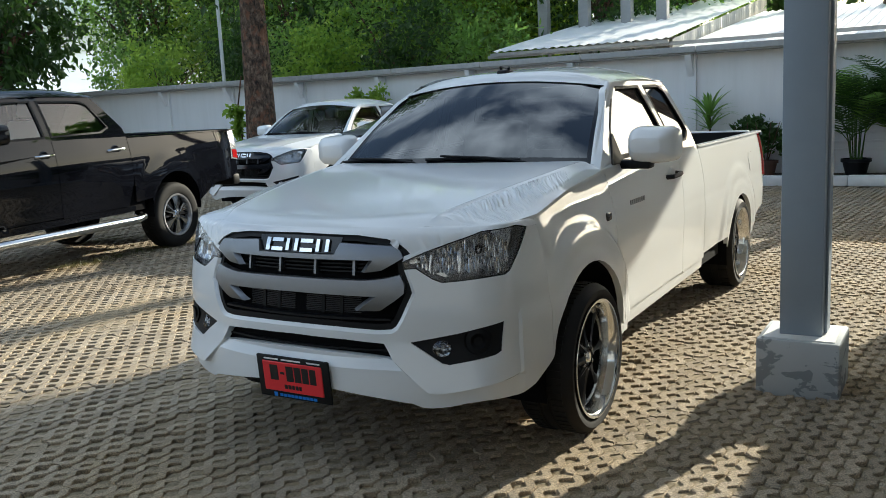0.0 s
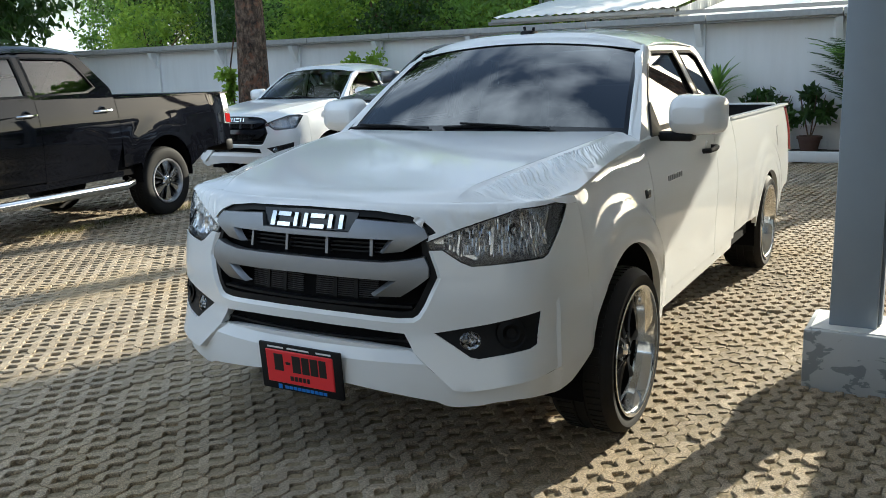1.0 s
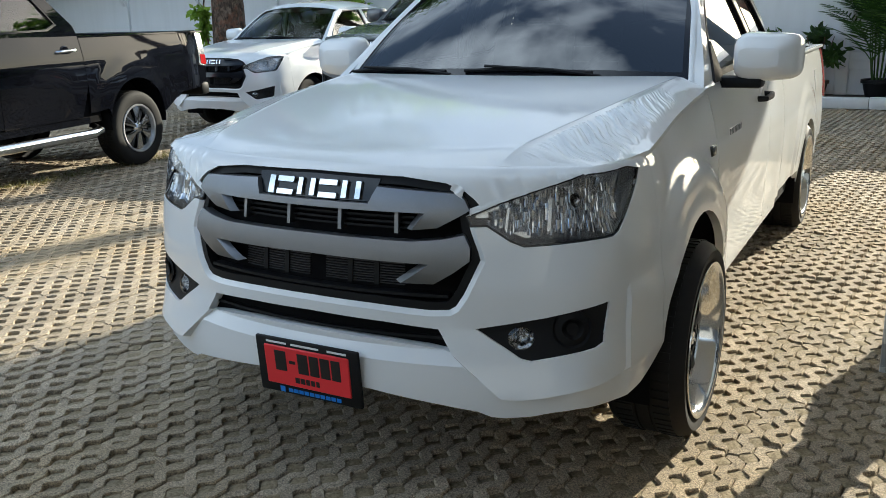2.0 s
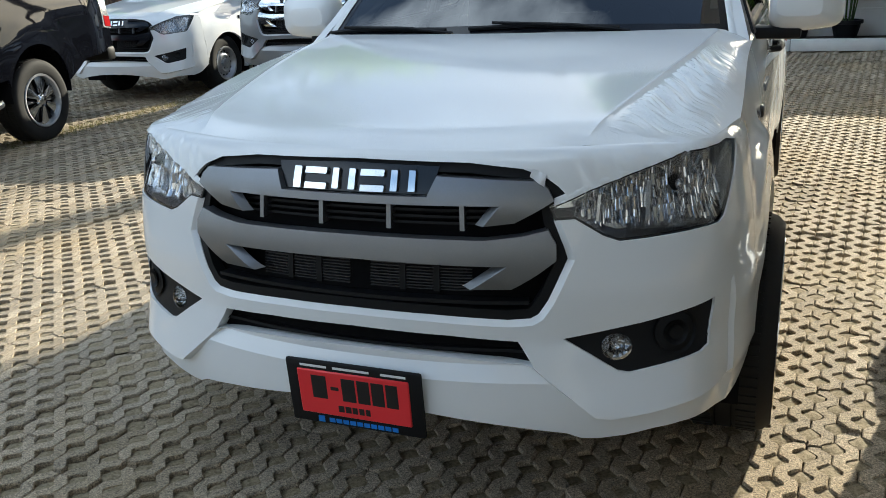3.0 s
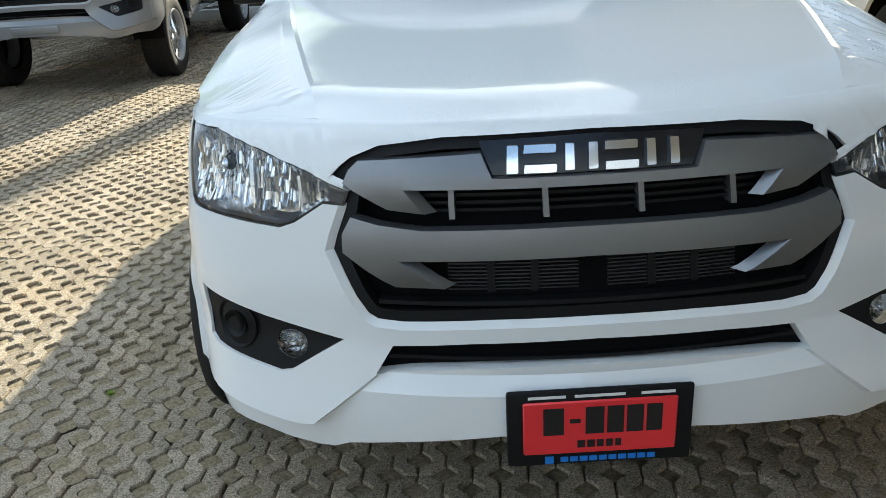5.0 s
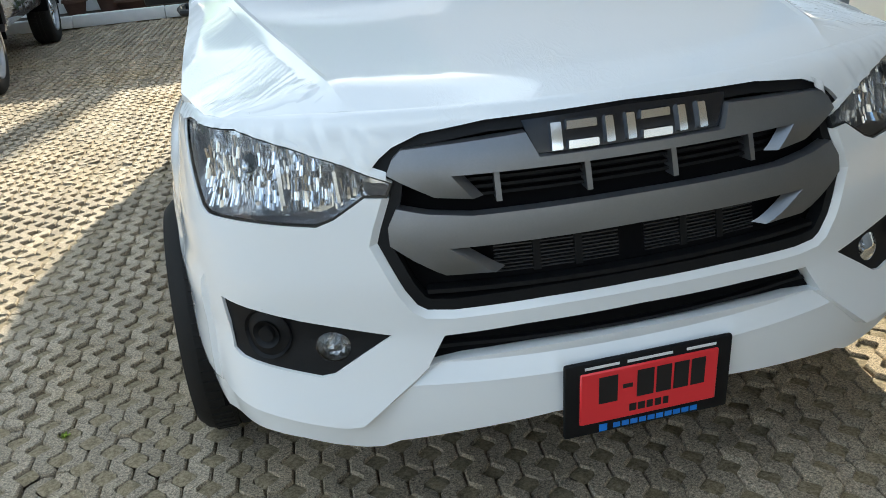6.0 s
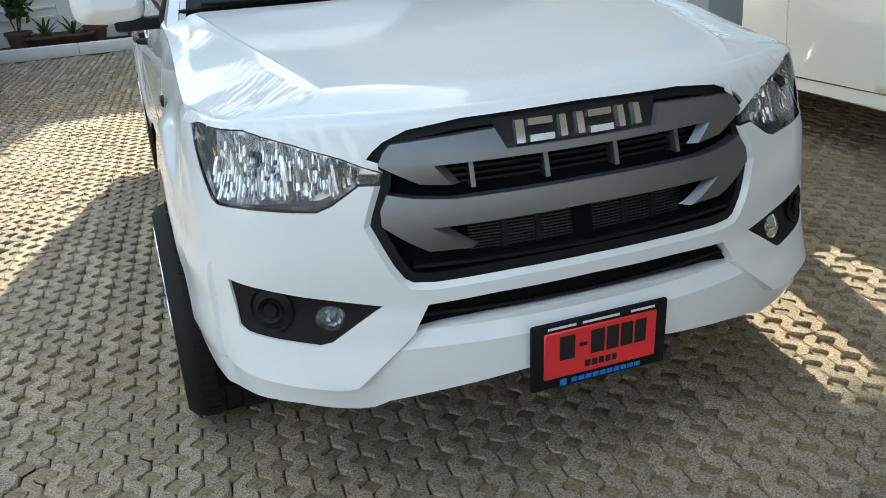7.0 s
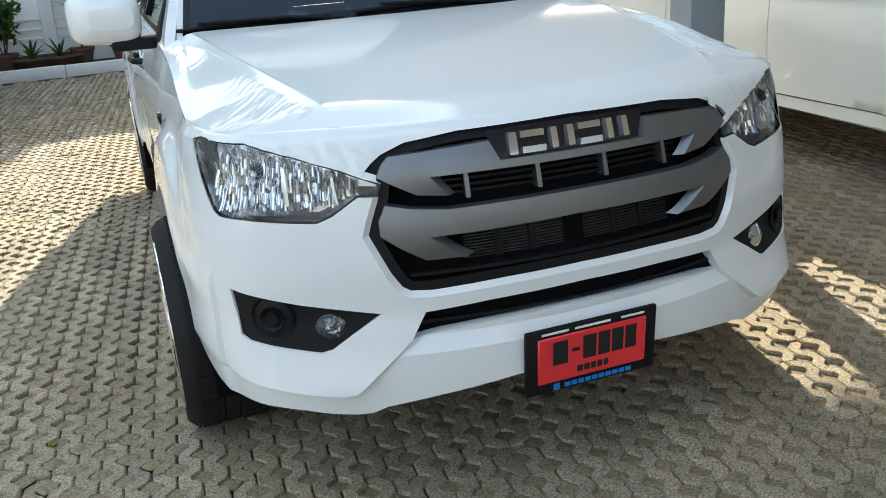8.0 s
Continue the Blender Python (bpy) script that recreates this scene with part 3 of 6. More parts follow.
def front_end(truck, paint_mat, hood_mat, step, lower_mat=None, bars=None):
    bars = bars or GRILLE_GREY
    crown_r = [(E_S, EDGE_Z), (0.0, EDGE_Z), (0.0, 0.989)] + list(reversed(GRILLE[10:-1])) + list(reversed(HEAD[9:])) + [(E_S, 0.982)]
    lower = [(-s, z) for s, z in reversed(BOTTOM) if s] + BOTTOM + [(E_S, 0.980)] + HEAD[9::-1] + GRILLE[8::-1] + [(-s, z) for s, z in GRILLE[1:9]] + [(-s, z) for s, z in HEAD[0:10]] + [(-E_S, 0.980)]
    holes = [both(INTAKE), FOG, flip(FOG)]
    lines = [[(-0.49, 0.460), (0.49, 0.460)], [(-0.447, 0.4995), (0.447, 0.4995)]]
    for sign in (1, -1):
        keys = (0.4495, 0.507, 0.594, 0.632, 0.72, 0.80, 0.88, 0.96)
        lines += [[(sign * x, wing_edge(x) + e) for x in keys] for e in (0.0, -0.008)]
        lines += [[(sign * x, 0.43), (sign * x, 0.66)] for x in (0.968, 0.978)]
    bevel = inset(both(GRILLE[:9]), -0.014)
    bevel_right = [p for p in bevel[1:9]]
    lines += [bevel_right, [(-x, z) for x, z in bevel_right], [(-bevel_right[0][0], bevel_right[0][1]), bevel[0], bevel_right[0]]]
    grille_edge = np.array(cut_up(GRILLE[:9], 0.004, False))

    def bumper(x, z, depth=0.0):
        if 0.58 < z < 0.88 and abs(x) < 0.60:
            near = math.sqrt(float(np.min((grille_edge[:, 0] - abs(x)) ** 2 + (grille_edge[:, 1] - z) ** 2)))
            depth += 0.012 * max(0.0, 1 - near / 0.0135)
        return nose(x, z, depth)
    part("bumper", skin(lower, holes, bumper, step, 0.035, lines), lower_mat or paint_mat, truck, "glossy painted front bumper" if lower_mat is None else "silver painted front bumper", sharp=24)
    wrapped = hood_mat == FILM

    def crown(x, z, depth=0.0):
        """The bonnet's front face, crumpled where film covers it."""
        if wrapped and depth == 0.0:
            fold = max(0.0, 1 - 2.2 * abs(noise.noise((x * 34 + z * 20, z * 9, 3)))) ** 2
            depth -= 0.0042 * fold * step_up(0.46, 0.56, abs(x)) * step_up(1.010, 0.996, z)
        return nose(x, z, depth)
    if lower_mat is not None:
        part("plate_mount", moved(box(-0.20, 0.20, -0.012, 0.02, -0.03, 0.03, 0.006, 2), pose(0.0, nose(0.0, 0.42)[1], 0.42)), lower_mat, truck)
    for sign in (1, -1):
        c = crown_r if sign > 0 else flip(crown_r)
        part("bonnet_edge", skin(c, [], crown, 0.010 if wrapped else step, 0.012), hood_mat, truck, sharp=60)
    # grille: near-black sheet painted as the shaded depth, trim surround, two chevron bars, slats
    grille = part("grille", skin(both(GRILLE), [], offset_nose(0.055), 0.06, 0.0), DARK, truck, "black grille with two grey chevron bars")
    part("grille_surround", skin(both(GRILLE), [inset(both(GRILLE), 0.024)], offset_nose(0.013), 0.03, 0.03), TRIM, grille)
    up = uz([(0.0, 0.890), (0.376, 0.890), (0.336, 0.841), (0.41, 0.850), (0.475, 0.885), (0.500, 0.900), (0.488, 0.926), (0.470, 0.943), (0.222, 0.955), (0.200, 0.909), (0.0, 0.909)])
    low = uz([(0.0, 0.755), (0.390, 0.750), (0.302, 0.688), (0.40, 0.692), (0.46, 0.731), (0.502, 0.763), (0.503, 0.799), (0.486, 0.833), (0.426, 0.820), (0.34, 0.811), (0.0, 0.813)])

    def ribbed(mid, half):
        return lambda s, z, depth=0.0: nose(s, z, depth + 0.012 - 0.02 * math.sqrt(max(0.0, 1 - min(1.0, ((z - mid) / half) ** 2))))
    part("chevron_bar", skin(both(up), [], ribbed(0.905, 0.075), 0.022, 0.03), bars, grille, "matt grey chevron bar", sharp=30)
    part("chevron_bar", skin(both(low), [], ribbed(0.775, 0.085), 0.022, 0.03), bars, grille, "matt grey chevron bar", sharp=30)
    for sign in (1, -1):
        for (u0, z0), (u1, z1), (du, dz), mid, half in (((0.376, 0.890), (0.336, 0.841), (-0.022, -0.001), 0.905, 0.075), ((0.390, 0.750), (0.302, 0.688), (-0.022, 0.004), 0.775, 0.085)):
            bevel_rows = [[nose(sign * s_at_u(u0 + (u1 - u0) * f + du * e), z0 + (z1 - z0) * f + dz * e, 0.0115 - 0.02 * math.sqrt(max(0.0, 1 - ((z0 + (z1 - z0) * f - mid) / half) ** 2)) + 0.020 * e) for f in np.linspace(0, 1, 8)] for e in (0.0, 0.5, 1.0)]
            part("chevron_bevel", grid_skin(bevel_rows), bars, grille)
    badge = uz([(0.0, 0.911), (0.199, 0.911), (0.220, 0.957), (0.226, 0.974), (0.0, 0.979)])
    part("badge_panel", skin(both(badge), [], offset_nose(0.010), 0.03, 0.02), GLOSSY_BLACK, grille)
    # five plain chrome marks on the badge panel: upright and level bars
    marks = [(-0.173, -0.149), (-0.139, -0.074), (-0.058, 0.007), (0.020, 0.086), (0.102, 0.168)]
    for k, (a, b) in enumerate(marks):
        if k == 0:
            bars_at = [(a, b, 0.915, 0.966)]
        elif k in (1, 3):
            bars_at = [(a, b, 0.915, 0.930), (a, b, 0.951, 0.966)]
        else:
            bars_at = [(a, a + 0.019, 0.918, 0.966), (b - 0.019, b, 0.918, 0.966)]
        for x0, x1, z0, z1 in bars_at:
            outline = [(x0 + 0.001, z0), (x1 - 0.002, z0), (x1, z0 + 0.002), (x1 + 0.001, z1 - 0.002), (x1 - 0.001, z1), (x0 + 0.003, z1)]
            part("badge_mark", skin(outline, [], offset_nose(0.000), 0.02, 0.012), CHROME, grille, sharp=20)
    for k, u in enumerate((-0.283, -0.095, 0.095, 0.283)):
        s = s_at_u(u)
        part("grille_rib", skin([(s - 0.006, 0.826), (s + 0.006, 0.826), (s + 0.004, 0.893), (s - 0.008, 0.893)], [], offset_nose(0.018), 0.03, 0.035), GRILLE_GREY, grille)
    for z in (0.838, 0.853, 0.868, 0.882):
        part("grille_slat", skin(both(uz([(0.0, z - 0.003), (0.36, z - 0.003), (0.36, z + 0.003), (0.0, z + 0.003)])), [], offset_nose(0.036), 0.06, 0.02), TRIM, grille)
    for z, d in ((0.655, 0.016), (0.632, 0.014)):
        part("grille_slat", skin(both(uz([(0.0, z - 0.005), (0.44, z - 0.004), (0.44, z + 0.005), (0.0, z + 0.005)])), [], offset_nose(d), 0.06, 0.03), TRIM, grille)
    for z in np.arange(0.672, 0.752, 0.0075):
        for u0, u1 in ((-0.30, -0.03), (0.03, 0.30)):
            part("radiator_fin", skin(uz([(u0, z - 0.0014), (u1, z - 0.0014), (u1, z + 0.0014), (u0, z + 0.0014)]), [], offset_nose(0.050), 0.09, 0.01), FIN, grille)
    for u in (-0.21, -0.12, 0.12, 0.21):
        part("radiator_bracket", skin(uz([(u - 0.008, 0.668), (u + 0.008, 0.668), (u + 0.008, 0.752), (u - 0.008, 0.752)]), [], offset_nose(0.046), 0.05, 0.01), TRIM, grille)
    # lower intake: a near-black sheet puts the shade inside it into colour
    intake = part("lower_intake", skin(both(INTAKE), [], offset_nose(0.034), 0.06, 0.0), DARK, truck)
    part("intake_slat", skin(both(uz([(0.0, 0.523), (0.43, 0.526), (0.425, 0.534), (0.0, 0.531)])), [], offset_nose(0.020), 0.05, 0.015), TRIM, intake)
    # headlights and fog lamps
    for sign in (1, -1):
        shape = HEAD if sign > 0 else flip(HEAD)
        shell = inset(HEAD, 0.0045) if sign > 0 else flip(inset(HEAD, 0.0045))
        lamp = part("headlight", skin(shape, [], offset_nose(0.054), 0.05, 0.0), LAMP_HOUSING, truck, "clear halogen headlight with chrome reflector")
        part("lamp_bezel", skin(shape, [shell], offset_nose(0.004), 0.025, 0.012), LAMP_RIM, lamp)
        part("lamp_cover", skin(shell, [], offset_nose(0.003), 0.025, 0.0), CLEAR, lamp)
        outer, inner = inset(HEAD, 0.0045), inset(HEAD, 0.014)
        loops = [[], [], []]
        for k in range(len(HEAD)):
            for f in np.linspace(0, 1, 6)[:-1]:
                o, q = [tuple(a + (b - a) * f for a, b in zip(c[k], c[(k + 1) % len(HEAD)])) for c in (outer, inner)]
                loops[0].append(nose(sign * o[0], o[1], 0.010))
                loops[1].append(nose(sign * (o[0] + q[0]) / 2, (o[1] + q[1]) / 2, 0.022))
                loops[2].append(nose(sign * q[0], q[1], 0.052))
        part("lamp_wall", grid_skin([row + row[:1] for row in loops]), LAMP_HOUSING, lamp, sharp=35)
        # bright reflector: rows of small upright facets over two bowls
        facet_rng = np.random.default_rng(5)
        bowls = ((s_at_u(0.785), 0.900, 0.165, 0.105, 0.036), (s_at_u(0.625), 0.868, 0.095, 0.075, 0.028))

        def depth_at(s, z):
            return 0.012 + max(d * max(0.0, 1 - ((s - s0) / r) ** 2 - ((z - z0) / rz) ** 2) for s0, z0, r, rz, d in bowls)
        verts, faces = [], []
        clear = inset(HEAD, 0.013)
        s0 = s_at_u(0.520)
        for ci in range(62):
            s0 += 0.0002 + (wide if ci else 0.0)
            wide, z1 = 0.006 + 0.011 * facet_rng.random(), 0.828 + 0.008 * facet_rng.random()
            for ri in range(13):
                z0, high = z1, 0.010 + 0.018 * facet_rng.random()
                z1 = z0 + high
                if not inside(clear, np.array([[s0 + wide / 2, z0 + high / 2]]))[0] or depth_at(s0 + wide / 2, z0 + high / 2) < 0.0175:
                    continue
                tilt_s, tilt_z, i0 = facet_rng.normal() * 0.0022, facet_rng.normal() * 0.0024, len(verts)
                for a in np.linspace(0, 1, 5):
                    for b in (0.0, 0.5, 1.0):
                        s, z = s0 + a * wide * 0.97, z0 + b * high * 0.97
                        d = depth_at(s, z) - 0.0030 * (1 - (2 * a - 1) ** 2) + tilt_s * (a - 0.5) * 2 + tilt_z * (b - 0.5) * 2
                        verts.append(nose(sign * s, z, d))
                faces += [(i0 + 3 * a + b, i0 + 3 * a + 3 + b, i0 + 3 * a + 4 + b, i0 + 3 * a + 1 + b) for a in range(4) for b in range(2)]
        part("reflector_facets", (verts, faces), REFLECTOR, lamp, "faceted chrome reflector", sharp=80)

        def bowl(s0, z0, r, rz, d0, d1):
            rows = []
            for i in range(7):
                f = i / 6
                rows.append([nose(sign * (s0 + r * f * math.cos(a)), z0 + rz * f * math.sin(a), d0 + (d1 - d0) * f * f) for a in np.linspace(0, 2 * math.pi, 33)])
            return grid_skin(rows)
        s_b = s_at_u(0.782)
        part("lamp_bulb", bowl(s_b, 0.918, 0.019, 0.019, 0.012, 0.034), TRIM, lamp, sharp=80)
        part("bulb_cap", bowl(s_b, 0.918, 0.012, 0.012, 0.008, 0.014), CHROME, lamp, sharp=80)
        shelf = grid_skin([[nose(sign * s, z, d) for s in np.linspace(s_at_u(0.66), 0.935, 16)] for z, d in ((0.822, 0.012), (0.833, 0.030), (0.838, 0.046))])
        part("lamp_shelf", shelf, LAMP_HOUSING, lamp)
        for k, (u0, w, z0, z1) in enumerate(((0.700, 0.010, 0.842, 0.930), (0.592, 0.007, 0.845, 0.905))):
            sa = s_at_u(u0)
            quad = [(sa, z0), (sa + w, z0), (sa + w + 0.008, z1), (sa + 0.008, z1)]
            part("lamp_divider", skin(quad if sign > 0 else flip(quad), [], offset_nose(0.012), 0.03, 0.03), LAMP_HOUSING, lamp)
        fshape = FOG if sign > 0 else flip(FOG)
        s_f = s_at_u(0.634)
        cut = [(sign * s_f + 0.037 * math.cos(a), 0.544 + 0.031 * math.sin(a)) for a in np.linspace(0, 2 * math.pi, 25)[:-1]]
        fog = part("fog_lamp_recess", skin(fshape, [cut], offset_nose(0.007), 0.03, 0.03), TRIM, truck, "black plastic fog lamp recess")

        def ring(s0, z0, r, d0, d1, f0, f1, n=29, m=4):
            return grid_skin([[nose(sign * (s0 + r * (f0 + (f1 - f0) * i / m) * math.cos(a)), z0 + r * (f0 + (f1 - f0) * i / m) * math.sin(a), d0 + (d1 - d0) * i / m) for a in np.linspace(0, 2 * math.pi, n)] for i in range(m + 1)])
        part("fog_lens", bowl(s_f, 0.544, 0.038, 0.032, -0.004, 0.006), CLEAR, fog, "clear round fog lamp")
        part("fog_reflector", bowl(s_f, 0.544, 0.038, 0.032, 0.036, 0.009), FOG_CHROME, fog, sharp=80)
        part("fog_bulb", bowl(s_f, 0.546, 0.009, 0.009, 0.008, 0.030), LAMP_HOUSING, fog, sharp=80)
        s_g = s_at_u(0.762)
        for f0, f1, d0, d1 in ((0.9, 1.0, 0.0065, 0.0), (0.55, 0.9, 0.0, 0.0055), (0.3, 0.55, 0.0055, -0.006), (0.0, 0.3, -0.006, -0.007)):
            part("blank_cover_ring", ring(s_g, 0.572, 0.055, d0, d1, f0, f1, m=2), TRIM, fog)
    if hood_mat == FILM:
        # film crumpled into ridges on the bonnet's slopes, and a torn flap over the grille
        for sign in (1, -1):
            rows = []
            for i in range(421):
                f = i / 420
                row = []
                for j in range(33):
                    g = j / 32
                    v = 0.16 + 1.08 * f - 0.15 * g * min(1.0, f * 3)
                    u = CREASE(v) + 0.010 + (SHOULDER(v) - 0.030 - CREASE(v)) * g
                    v = max(v, v_front(min(u, 0.84)) + 0.008)
                    fade = min(1.0, math.sin(math.pi * f) * 2.2) * min(1.0, math.sin(math.pi * g) * 2.4)
                    fade *= step_up(0.005, 0.07, v - v_front(min(u, 0.84)))
                    q = 58 * f + 3.0 * g + 1.6 * noise.noise((5 * f, 3 * g, sign))
                    ridge = max(0.0, 1 - 2.1 * abs(noise.noise((q * 0.85, 0.9 * g + 2.5 * f, 2 + sign)))) ** 2
                    small = noise.noise((q * 2.1, 3.0 * g, 7 + sign))
                    patch = 0.22 + 0.78 * step_up(-0.25, 0.35, noise.noise((4.2 * f, 1.6 * g, 11 * sign)))
                    if sign < 0:
                        patch *= 0.05 + 0.45 * step_up(0.46, 0.16, f)
                    p = bonnet(u, v)
                    row.append((sign * p[0], p[1], p[2] - 0.0014 + fade * (0.0018 + patch * (0.0105 * ridge + 0.0024 * small))))
                rows.append(row)
            part("film_pleats", grid_skin(rows if sign > 0 else [list(reversed(row)) for row in rows]), FILM, truck, "crumpled ridges of clear film", sharp=80)
        flap = grid_skin([[nose(s_at_u(0.452 + 0.0065 * i - 0.002 * j), 0.972 - 0.0055 * j - 0.003 * i - 0.0006 * i * j, -0.003 - 0.003 * math.sin(1.7 * i + j) - 0.003 * j) for i in range(6)] for j in range(4)])
        edge_rng = np.random.default_rng(21)
        line = np.array(uz([(0.500, 0.888), (0.540, 0.903), (0.583, 0.922), (0.688, 0.958), (0.800, 0.993)]) + [(s_at_v(0.40), 0.999)])
        for sign in (1, -1):
            strip = []
            for f in np.linspace(0, len(line) - 1.001, 90):
                k = int(f)
                s, z = line[k] + (line[k + 1] - line[k]) * (f - k)
                jag = 0.0022 * edge_rng.random() + (0.004 if edge_rng.random() > 0.95 else 0.0)
                strip.append([nose(sign * s, min(z + dz, EDGE_Z - 0.002), d) for dz, d in ((0.016, 0.0008), (0.009, -0.0006 - 0.0012 * edge_rng.random()), (0.002, -0.0010 - 0.0012 * edge_rng.random()), (0.001 - jag, -0.0012))])
            part("film_edge", grid_skin(strip), FILM, truck, "ragged edge of clear film", sharp=80)
        part("film_flap", flap, FILM_THIN, truck, "torn white film flap over the grille corner")
    # bonnet
    edge = [(u, v_front(u)) for u in np.linspace(0.0, 0.846, 26)]
    right = edge + [(SHOULDER(v) + 0.003, v) for v in np.linspace(0.56, 1.36, 14)] + [(0.72, 1.40), (0.4, 1.34), (0.0, 1.315)]
    crease = [(CREASE(v), v) for v in np.linspace(0.14, 1.33, 24)]
    flat = [(CREASE(v) - 0.012, v) for v in np.linspace(0.14, 1.33, 24)]
    slope = [(CREASE(v) + 0.012, v) for v in np.linspace(0.14, 1.33, 24)]
    part("bonnet", skin(right + [(-u, v) for u, v in reversed(right[1:-1])], [], bonnet, step * 1.3, 0.015, [line for c in (crease, flat, slope) for line in (c, [(-u, v) for u, v in c])]), hood_mat, truck,
         "white bonnet wrapped in wrinkled clear protective film" if hood_mat == FILM else "", sharp=10)


def tyre_profile(r, rim, w):
    """Section of a tyre, outer face at x = 0 and inner at x = -w."""
    side = (r - rim)
    return [(rim - 0.012, -0.022), (rim, -0.006), (rim + 0.25 * side, 0.004), (rim + 0.6 * side, 0.006), (r - 0.022, 0.0), (r - 0.007, -0.014), (r, -0.035), (r, -0.40 * w), (r - 0.008, -0.402 * w),
            (r - 0.008, -0.42 * w), (r, -0.422 * w), (r, -0.58 * w), (r - 0.008, -0.582 * w), (r - 0.008, -0.60 * w), (r, -0.602 * w), (r, 0.035 - w), (r - 0.022, -w), (rim, 0.006 - w), (rim - 0.012, 0.022 - w)]


def wheel(parent, place, r, rim, w, style):
    """A wheel whose outer face looks along +x of its place."""
    hub = new("wheel")
    hub.parent = parent
    hub.matrix_basis = place
    part("tyre", lathe(tyre_profile(r, rim, w), 56), RUBBER, hub, "low-profile black tyre" if style == "deep" else "black rubber tyre")
    blocks = []
    for k in range(64):
        a = 2 * math.pi * k / 64
        for x0, x1, da in ((-0.036, -0.36 * w, 0.03), (-0.64 * w, 0.036 - w, -0.03)):
            b = box(x1, x0, -0.0095, 0.0095, r - 0.006, r + 0.004)
            blocks.append(moved(b, Matrix.Rotation(a + da, 4, "X")))
    tagged(part("tread", join(*blocks), RUBBER, hub, smooth=False), "tyre tread blocks", kind="stuff")
    if style == "deep":
        lip = [(rim - 0.004, -0.010), (rim + 0.003, 0.002), (rim + 0.001, 0.009), (rim - 0.010, 0.008), (rim - 0.022, -0.006), (rim - 0.028, -0.04), (rim - 0.034, -0.066), (rim - 0.050, -0.070)]
        part("rim", lathe(lip, 64), ALLOY, hub, "polished deep-dish alloy rim", sharp=50)
        part("barrel", lathe([(rim - 0.046, -0.069), (rim - 0.06, 0.02 - w), (rim, 0.0 - w + 0.005)], 40), DARK_ALLOY, hub)
        spoke_r, x0 = rim - 0.036, -0.058
        for k in range(8):
            a = 2 * math.pi * k / 8
            rows = []
            for i in range(7):
                f = i / 6
                rad = 0.045 + (spoke_r - 0.045) * f
                half = 0.024 - 0.012 * math.sin(math.pi * min(1, f * 1.15)) + 0.020 * max(0, f - 0.75) * 4 * 0.5
                x = x0 - 0.012 + 0.026 * (1 - f) ** 2
                rows.append([(x - 0.030, -half, rad), (x, -half * 0.8, rad), (x + 0.006, 0.0, rad), (x, half * 0.8, rad), (x - 0.030, half, rad)])
            part("spoke", moved(grid_skin(rows), Matrix.Rotation(a, 4, "X")), DARK_ALLOY, hub)
        part("hub_plate", lathe([(0.0, x0 + 0.012), (0.028, x0 + 0.012), (0.034, x0 + 0.004), (0.070, x0 - 0.004), (0.075, x0 - 0.03)], 32), DARK_ALLOY, hub)
        part("centre_cap", lathe([(0.0, x0 + 0.022), (0.022, x0 + 0.020), (0.027, x0 + 0.010)], 24), CHROME, hub)
        nuts = []
        for k in range(6):
            a = 2 * math.pi * (k + 0.5) / 6
            nuts.append(moved(lathe([(0.0, 0.018), (0.009, 0.016), (0.010, -0.01)], 8), pose(x0, 0.052 * math.cos(a), 0.052 * math.sin(a))))
        tagged(part("wheel_nuts", join(*nuts), CHROME, hub), "small bright wheel nuts", kind="stuff")
        part("brake_disc", lathe([(0.0, x0 - 0.055), (0.15, x0 - 0.055), (0.15, x0 - 0.075)], 32), FIN, hub)
    elif style == "alloy":
        part("rim", lathe([(rim - 0.004, -0.010), (rim + 0.006, -0.002), (rim + 0.002, 0.006), (rim - 0.014, 0.002), (rim - 0.022, -0.03), (rim - 0.03, -w * 0.8)], 48), STEEL_WHEEL, hub, sharp=50)
        # near-black disc: the shade behind the spokes, as colour
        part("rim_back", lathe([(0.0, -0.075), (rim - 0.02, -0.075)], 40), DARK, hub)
        for k in range(6):
            a = 2 * math.pi * k / 6
            rows = []
            for i in range(6):
                f = i / 5
                rad = 0.05 + (rim - 0.062) * f
                half = 0.017 + 0.043 * f
                x = -0.022 + 0.016 * (1 - f)
                rows.append([(x - 0.03, -half, rad), (x, -half + 0.004, rad), (x + 0.004, 0.0, rad), (x, half - 0.004, rad), (x - 0.03, half, rad)])
            part("spoke", moved(grid_skin(rows), Matrix.Rotation(a, 4, "X")), ALLOY, hub, sharp=30)
            for da in (0.47, 0.58):
                slot = box(-0.060, -0.030, -0.008, 0.008, 0.07, rim - 0.03, 0.004, 1)
                part("spoke", moved(slot, Matrix.Rotation(a + da, 4, "X")), DARK_ALLOY, hub)
        part("centre_cap", lathe([(0.0, 0.0), (0.035, -0.002), (0.042, -0.012), (0.06, -0.02), (0.065, -0.05)], 28), ALLOY, hub)
    else:
        part("rim", lathe([(rim - 0.006, -0.012), (rim + 0.005, -0.004), (rim, 0.004), (rim - 0.016, 0.0), (rim - 0.030, -0.035), (rim - 0.045, -0.055), (0.115, -0.030), (0.10, -0.020), (0.075, -0.035), (0.055, -0.035),
                           (0.052, -0.012), (0.040, -0.006), (0.0, -0.006)], 48), STEEL_WHEEL, hub, "grey pressed steel wheel", sharp=50)
        # holes are not cut; near-black discs paint their shade on the rim
        holes = []
        for k in range(14):
            a = 2 * math.pi * k / 14
            rr = rim - 0.058
